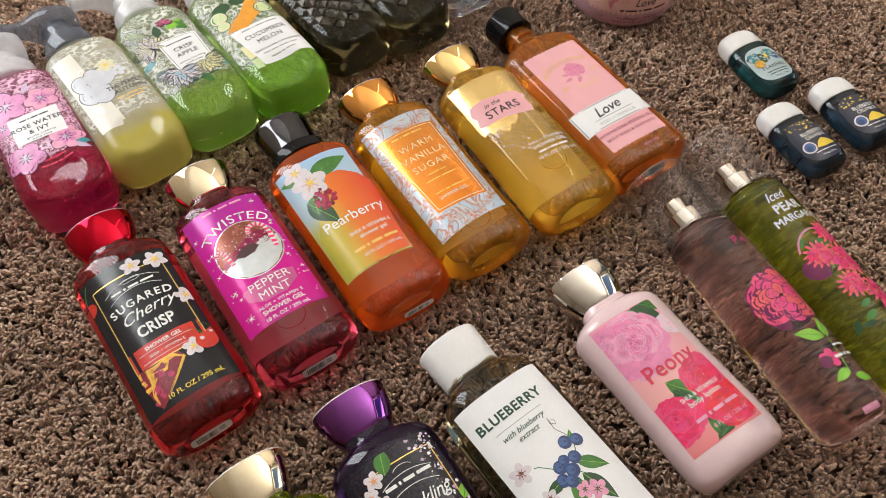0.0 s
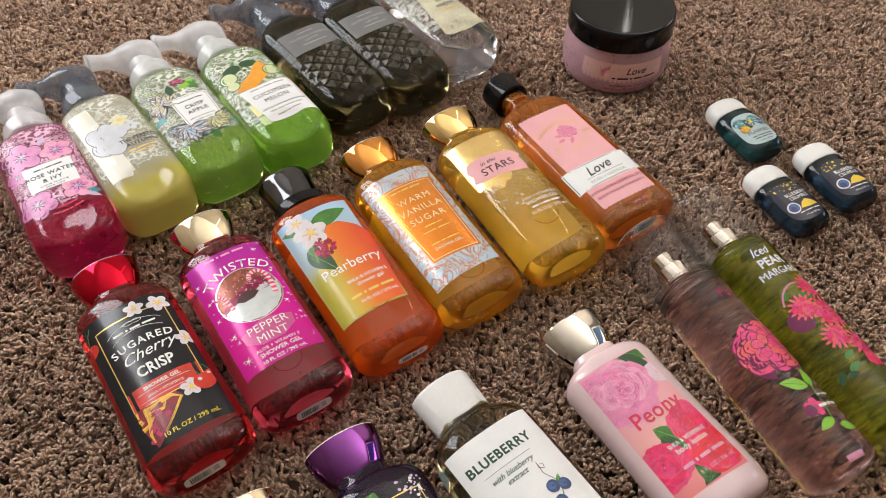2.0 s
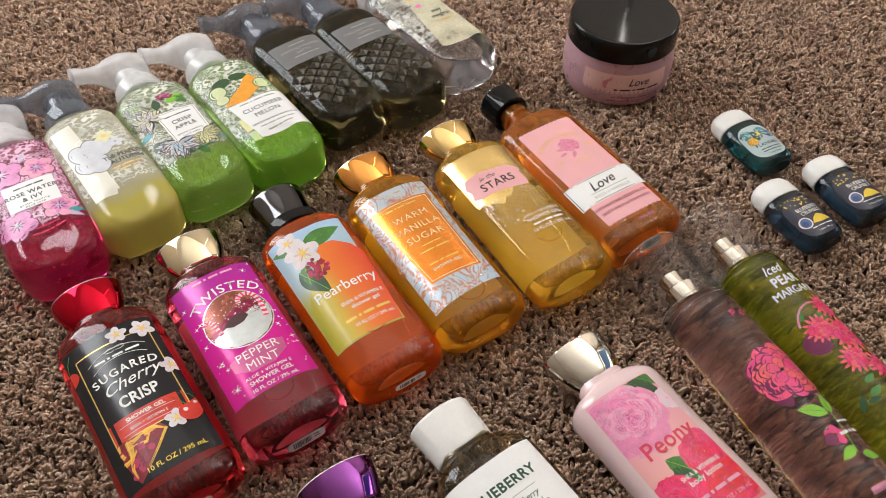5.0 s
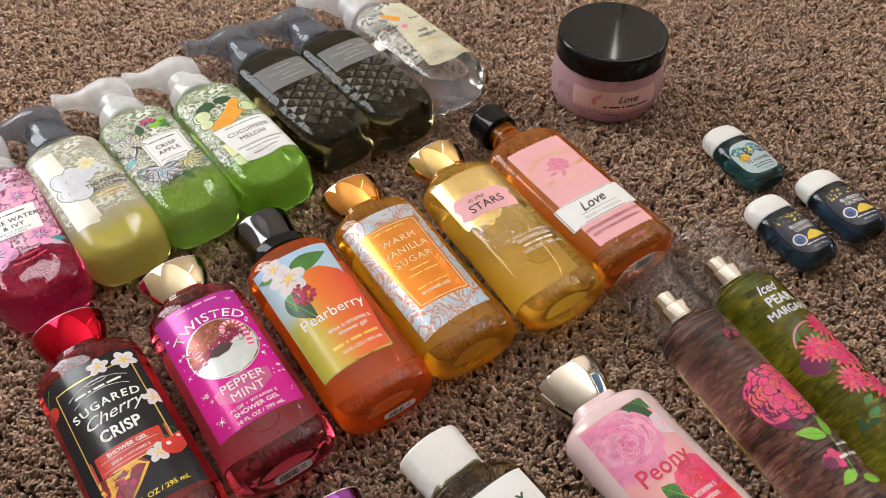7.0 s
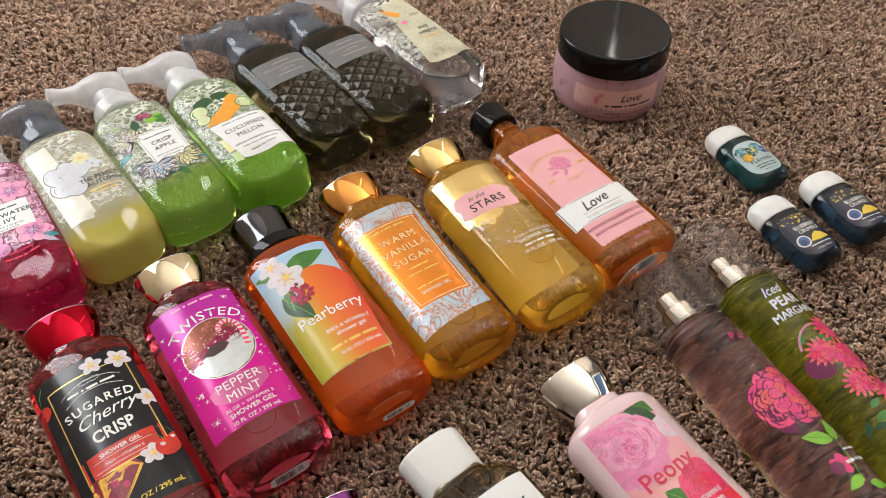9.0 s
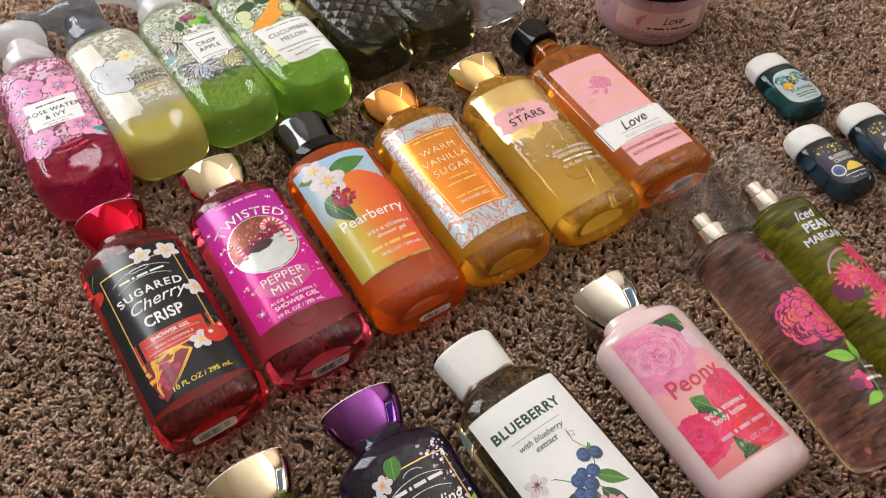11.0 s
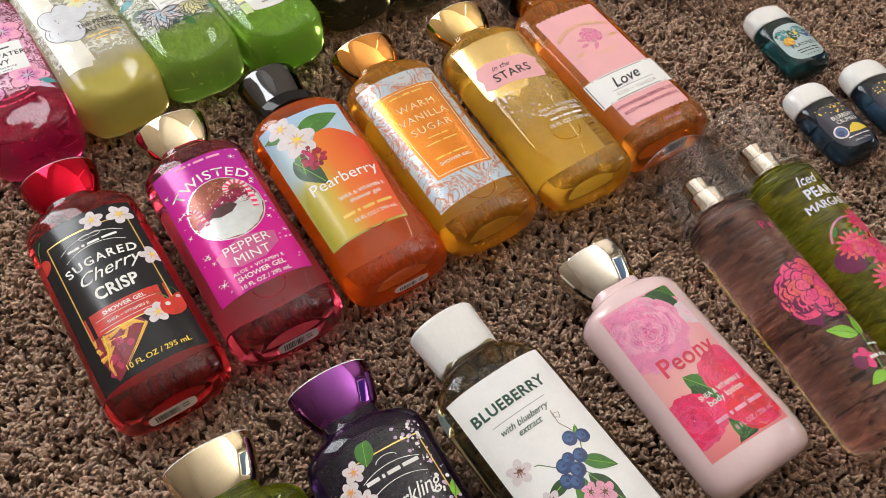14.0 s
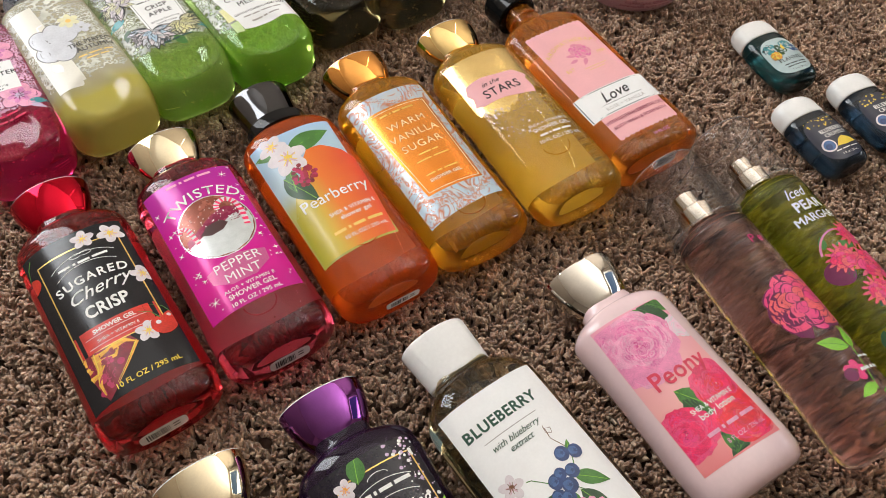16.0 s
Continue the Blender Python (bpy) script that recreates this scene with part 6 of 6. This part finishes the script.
FACET.from_pydata([(0.0071, 0, -0.0009), (0, 0.0067, -0.0009), (-0.0071, 0, -0.0009), (0, -0.0067, -0.0009), (0.0, 0.0, 0.0030)], [], [(0, 1, 4), (1, 2, 4), (2, 3, 4), (3, 0, 4)])
FACET.materials.append(M["facet_smoke"])
dark_soap(-0.0629, 0.5443, 38.0)
dark_soap(-0.0100, 0.5716, 36.2)

thing, skin, art = soap(0.0377, 0.6226, 37.1, "clear foaming soap bottle with gold magical label and frosted pump", "soap_clear", "pump_frost", 10)
art.shift = (5, -6)
sheet = art.quad(((-22, 34), (22, 30), (24, 136), (-6, 136)), "frosted_cream", 0.4).emit("front_label", thing, "pale gold frosted sheet")
art.blob([(-13, 128), (-8, 112), (-3, 108), (2, 112), (-6, 122)], "melon", 2).emit("printed_horn", sheet, "orange and gold horn print")
art.arc(-14, 104, 6, 200, 330, 0.9, "ink_black", 2, 3).arc(13, 108, 6, 200, 330, 0.9, "ink_black", 2, 3)
for k in range(4):
    art.line(-19 + 3 * k, 101, -20.5 + 3 * k, 98.5, 0.6, "ink_black", 2, 2).line(8 + 3 * k, 105, 7 + 3 * k, 102.5, 0.6, "ink_black", 2, 2)
art.disc(-4, 97, 3, "petal_pink", 2).emit("curved_marks", sheet, "curved black line print")
art.text("stay", 6, 80, 5.6, "ink_black", sheet, 2, 2, 0, 1.0, 0.9)
art.text("magical", 6, 72, 5.6, "ink_black", sheet, 2, 2, 0, 1.0, 0.9)
art.bars(6, 66, 24, 1.8, "ink_gold", sheet, 2, (0.3, 0.3, 0.2))
art.bars(6, 62, 16, 1.6, "ink_gold", sheet, 2, (0.3, 0.3))


# ---- scrub jar ----
def upright(name, rows, material, parent, label="", seg=72):
    ob = lathe(name, rows, material, parent, label, 0.0, seg)
    ob.matrix_basis = pose(0, 0, 0, 90, 0, 0)
    return ob


jar = root("scrub_jar", 0.1755, 0.6542, 0, "dusky pink body scrub jar with glossy black lid on carpet", "jar")
JAR = [(0.0, 0.030), (0.0004, 0.0455), (0.003, 0.0490), (0.010, 0.0515), (0.024, 0.0522), (0.038, 0.0512), (0.047, 0.0490), (0.0505, 0.0475)]
upright("body", JAR, "scrub_pink", jar)
upright("lid", [(0.0485, 0.0495), (0.0492, 0.0508), None, (0.0492, 0.0509), (0.060, 0.0508), (0.0665, 0.0502), (0.0690, 0.0488), (0.0697, 0.0470), (0.0699, 0.0455), None, (0.0699, 0.0455), (0.0700, 0.001)], "black_plastic", jar, "glossy black screw lid")


class Drum:
    """The jar's round side, unrolled: x along the girth, y up."""

    def __init__(self, turn):
        self.turn = turn

    def place(self, x, y, lift):
        r = np.interp(y, [q[0] for q in JAR[2:]], [q[1] for q in JAR[2:]]) + lift
        a = x / 0.052 + radians(self.turn) - math.pi / 2
        return (r * math.cos(a), r * math.sin(a), y)


class DrumArt(Art):
    def point(self, x, y, layer):
        return self.skin.place(x * 0.001, y * 0.001, 0.0002 + 0.0001 * layer)


art = DrumArt(Drum(4))
sheet = art.rect(-45, 17, 38, 38, "label_peach", 0, 24).emit("front_label", jar, "pale pink paper label")
art.text("Love", 8, 26.5, 7.6, "ink_black", sheet, 1.5, 1, 0.35, 1.0, 0.95)
art.bars(8, 20.5, 44, 2.6, "ink_black", sheet, 1.5, (0.08, 0.24, 0.05, 0.2, 0.3))
art.leaf(-24, 24, 10, 70, "ink_rose", 1, 0.4).leaf(-22, 22, 9, 110, "ink_rose", 1, 0.4).leaf(-20, 30, 6, 60, "ink_rose", 1, 0.5).emit("printed_leaf", sheet, "rose sprig print")
art.text("WITH NATURAL ESSENTIAL OILS", 8, 11.5, 2.6, "ink_wine", sheet, 0.5, 1.5, 0, 1.0, 0.9)
art.text("SHEA SUGAR BODY SCRUB", 4, 7, 3.0, "ink_wine", sheet, 0.5, 1.5, 0, 1.05, 0.9)
art.bars(36, 7.2, 14, 2.2, "ink_wine", sheet, 0.5, (0.5, 0.3))

# ---- hand sanitisers ----
HAND_ROWS = [(0.0, 0.010, 0.005), (0.0006, 0.0140, 0.0078), (0.004, 0.0175, 0.0102), (0.010, 0.0192, 0.0114), (0.025, 0.0200, 0.0119), (0.040, 0.0200, 0.0119), (0.049, 0.0190, 0.0116), (0.053, 0.0176, 0.0110)]
HCAP_ROWS = [(0.0525, 0.0170, 0.0108), (0.0530, 0.0186, 0.0119), (0.058, 0.0187, 0.0120), (0.064, 0.0184, 0.0117), (0.0695, 0.0165, 0.0104), (0.0728, 0.0120, 0.0075), (0.0740, 0.0050, 0.0030)]


def sanitiser(x, y, yaw, label, gel):
    thing = root("hand_sanitiser", x, y, yaw, label, "hand sanitiser", "small hand sanitisers")
    skin = Skin(HAND_ROWS, 2.5, 0.0122)
    skin.mesh("body", gel, thing)
    Skin(HCAP_ROWS, 2.4, 0.0122).mesh("cap", "white_plastic", thing, "rounded white flip cap")
    return thing, Art(skin)


thing, art = sanitiser(0.2950, 0.5083, 26.3, "small teal hand sanitiser with pale blue label and white cap", "hand_teal")
sheet = art.blob([(16.2 * abs(math.cos(k * math.pi / 16)) ** 0.62 * (1 if math.cos(k * math.pi / 16) > 0 else -1), 25.75 + 19.25 * abs(math.sin(k * math.pi / 16)) ** 0.62 * (1 if math.sin(k * math.pi / 16) > 0 else -1)) for k in range(32)], "label_teal", 0, 5, (0, 26)).emit("front_label", thing, "pale blue printed label")
for px, py, r, mt in ((-9, 35, 5, "leaf_teal"), (-2, 32, 5, "leaf_dark"), (6, 36, 4.5, "leaf_teal"), (11, 31, 4, "berry_light")):
    art.bloom(px, py, r * 1.15, (mt, "label_teal", mt), 1, "ink_black", int(20 + px))
art.bloom(-9, 27, 4.6, ("ink_yellow", "melon"), 4.6, "stem_brown", 7).leaf(1, 30, 7, 80, "ink_yellow", 5).emit("printed_flower", sheet, "blue and yellow flower print")
art.text("FLANNEL", 1, 19, 3.8, "ink_black", sheet, 2, 1.5, 0, 1.15, 0.95)
art.bars(1, 15, 20, 1.3, "ink_black", sheet, 2, (0.2, 0.3, 0.3))
art.bars(1, 12.4, 18, 1.3, "ink_black", sheet, 2, (0.3, 0.3, 0.2))
art.text("1 fl oz / 29 mL", 1, 9, 1.7, "ink_black", sheet, 2, 1)

for px, py, yw in ((0.3108, 0.4201, 27.7), (0.3589, 0.4477, 25.0)):
    thing, art = sanitiser(px, py, yw, "small navy hand sanitiser with dark crumble label and white cap", "hand_navy")
    sheet = art.blob([(16.6 * abs(math.cos(k * math.pi / 16)) ** 0.62 * (1 if math.cos(k * math.pi / 16) > 0 else -1), 25.75 + 20.25 * abs(math.sin(k * math.pi / 16)) ** 0.62 * (1 if math.sin(k * math.pi / 16) > 0 else -1)) for k in range(32)], "night_blue", 0, 5, (0, 26)).emit("front_label", thing, "dark blue printed label")
    for k in range(26):
        art.disc(rnd.uniform(-13, 13), rnd.uniform(37, 45), rnd.uniform(0.4, 0.9), "ink_yellow", 1, k=6, rings=1)
    art.emit("yellow_specks", sheet, "yellow crumb prints")
    art.text("BLUEBERRY", 3, 31, 3.6, "ink_white", sheet, 2, 2, 0, 1.0, 0.86)
    art.text("CRUMBLE", 3, 26.5, 3.6, "ink_white", sheet, 2, 2, 0, 1.0, 0.9)
    art.disc(-9, 20, 5.5, "petal_white", 1).disc(-9, 20, 4.3, "berry_light", 1.4).disc(-10, 19, 2.4, "berry_blue", 1.8).emit("printed_bowl", sheet, "white and blue bowl print")
    art.blob([(-4, 17), (4, 16), (14, 17), (10, 22), (5, 24.5), (0, 22)], "ink_yellow", 1.6).emit("printed_crumble", sheet, "yellow crumble print")
    art.bars(2, 12.8, 20, 1.2, "ink_white", sheet, 2, (0.2, 0.3, 0.3))
    art.text("1 fl oz / 29 mL", 2, 8.8, 1.8, "ink_white", sheet, 2, 1)


# ---- carpet pile ----
def carpet_pile():
    """Twisted tufts: each a clump of five short strands that splay from one root and lean together."""
    rng = np.random.default_rng(4)
    pitch, each = 0.0055, 5
    xs, ys = np.meshgrid(np.arange(-0.80, 0.90, pitch), np.arange(0.04, 1.0, pitch * 0.87))
    xs[::2] += pitch / 2
    px, py = xs.ravel(), ys.ravel()
    keep = np.abs(px - 0.02) < 0.30 + 0.38 * py
    px, py = px[keep], py[keep]
    n = len(px)
    px = px + rng.uniform(-0.0021, 0.0021, n)
    py = py + rng.uniform(-0.0021, 0.0021, n)
    lean = 2.2 * np.sin(px * 21 + 3 * np.sin(py * 13)) + 2.0 * np.cos(py * 25 + 2 * np.sin(px * 17)) + rng.normal(0, 1.6, n)
    tilt = rng.uniform(0.0004, 0.0042, n)
    crest = rng.uniform(-0.0030, 0.0006, n)
    px, py, lean, tilt, crest = (np.repeat(q, each) for q in (px, py, lean, tilt, crest))
    n = len(px)
    fan = np.tile(np.arange(each) * 2 * math.pi / each, n // each) + rng.normal(0, 0.5, n)
    spread = rng.uniform(0.0010, 0.0034, n)
    curl = rng.normal(0, 0.9, n)
    top = crest + rng.uniform(-0.0020, 0.0006, n)
    rad = rng.uniform(0.00100, 0.00185, n)
    sides, rings = 3, 3
    grid = np.zeros((n, rings * sides + 1, 3), np.float32)
    z0 = -0.0100
    for r in range(rings):
        t = (0.12, 0.62, 1.0)[r]
        a, f = lean + curl * t, fan + 1.2 * t
        cx = px + tilt * (t ** 1.5) * np.cos(a) + spread * (0.35 + 0.65 * t) * np.cos(f)
        cy = py + tilt * (t ** 1.5) * np.sin(a) + spread * (0.35 + 0.65 * t) * np.sin(f)
        cz = z0 + (top - z0) * (1 - (1 - t) ** 1.7)
        rr = rad * (0.9, 1.2, 0.95)[r]
        for k in range(sides):
            b = 2 * math.pi * k / sides + 1.3 * t + curl
            wob = 1 + rng.uniform(-0.3, 0.3, n)
            grid[:, r * sides + k, 0] = cx + rr * wob * np.cos(b)
            grid[:, r * sides + k, 1] = cy + rr * wob * np.sin(b)
            grid[:, r * sides + k, 2] = cz + rng.uniform(-0.0004, 0.0004, n)
    grid[:, -1, 0], grid[:, -1, 1], grid[:, -1, 2] = cx + 0.0008 * np.cos(a), cy + 0.0008 * np.sin(a), top + rad * 0.6
    tri = []
    for r in range(rings - 1):
        for k in range(sides):
            a0, b0 = r * sides + k, r * sides + (k + 1) % sides
            tri += [(a0, b0, b0 + sides), (a0, b0 + sides, a0 + sides)]
    for k in range(sides):
        tri.append(((rings - 1) * sides + k, (rings - 1) * sides + (k + 1) % sides, rings * sides))
    tri = np.array(tri, np.int32)
    per = rings * sides + 1
    loops = (tri[None, :, :] + (np.arange(n, dtype=np.int32) * per)[:, None, None]).ravel()
    me = bpy.data.meshes.new("carpet_pile")
    me.vertices.add(n * per)
    me.vertices.foreach_set("co", grid.ravel())
    me.loops.add(len(loops))
    me.loops.foreach_set("vertex_index", loops)
    nf = len(loops) // 3
    me.polygons.add(nf)
    me.polygons.foreach_set("loop_start", np.arange(0, nf * 3, 3, dtype=np.int32))
    me.polygons.foreach_set("use_smooth", np.ones(nf, bool))
    me.update(calc_edges=True)
    me.materials.append(M["carpet_yarn"])
    return tagged(new("carpet_pile", me), "thick brown and tan twisted carpet pile", "carpet", "", "stuff")


carpet_pile()
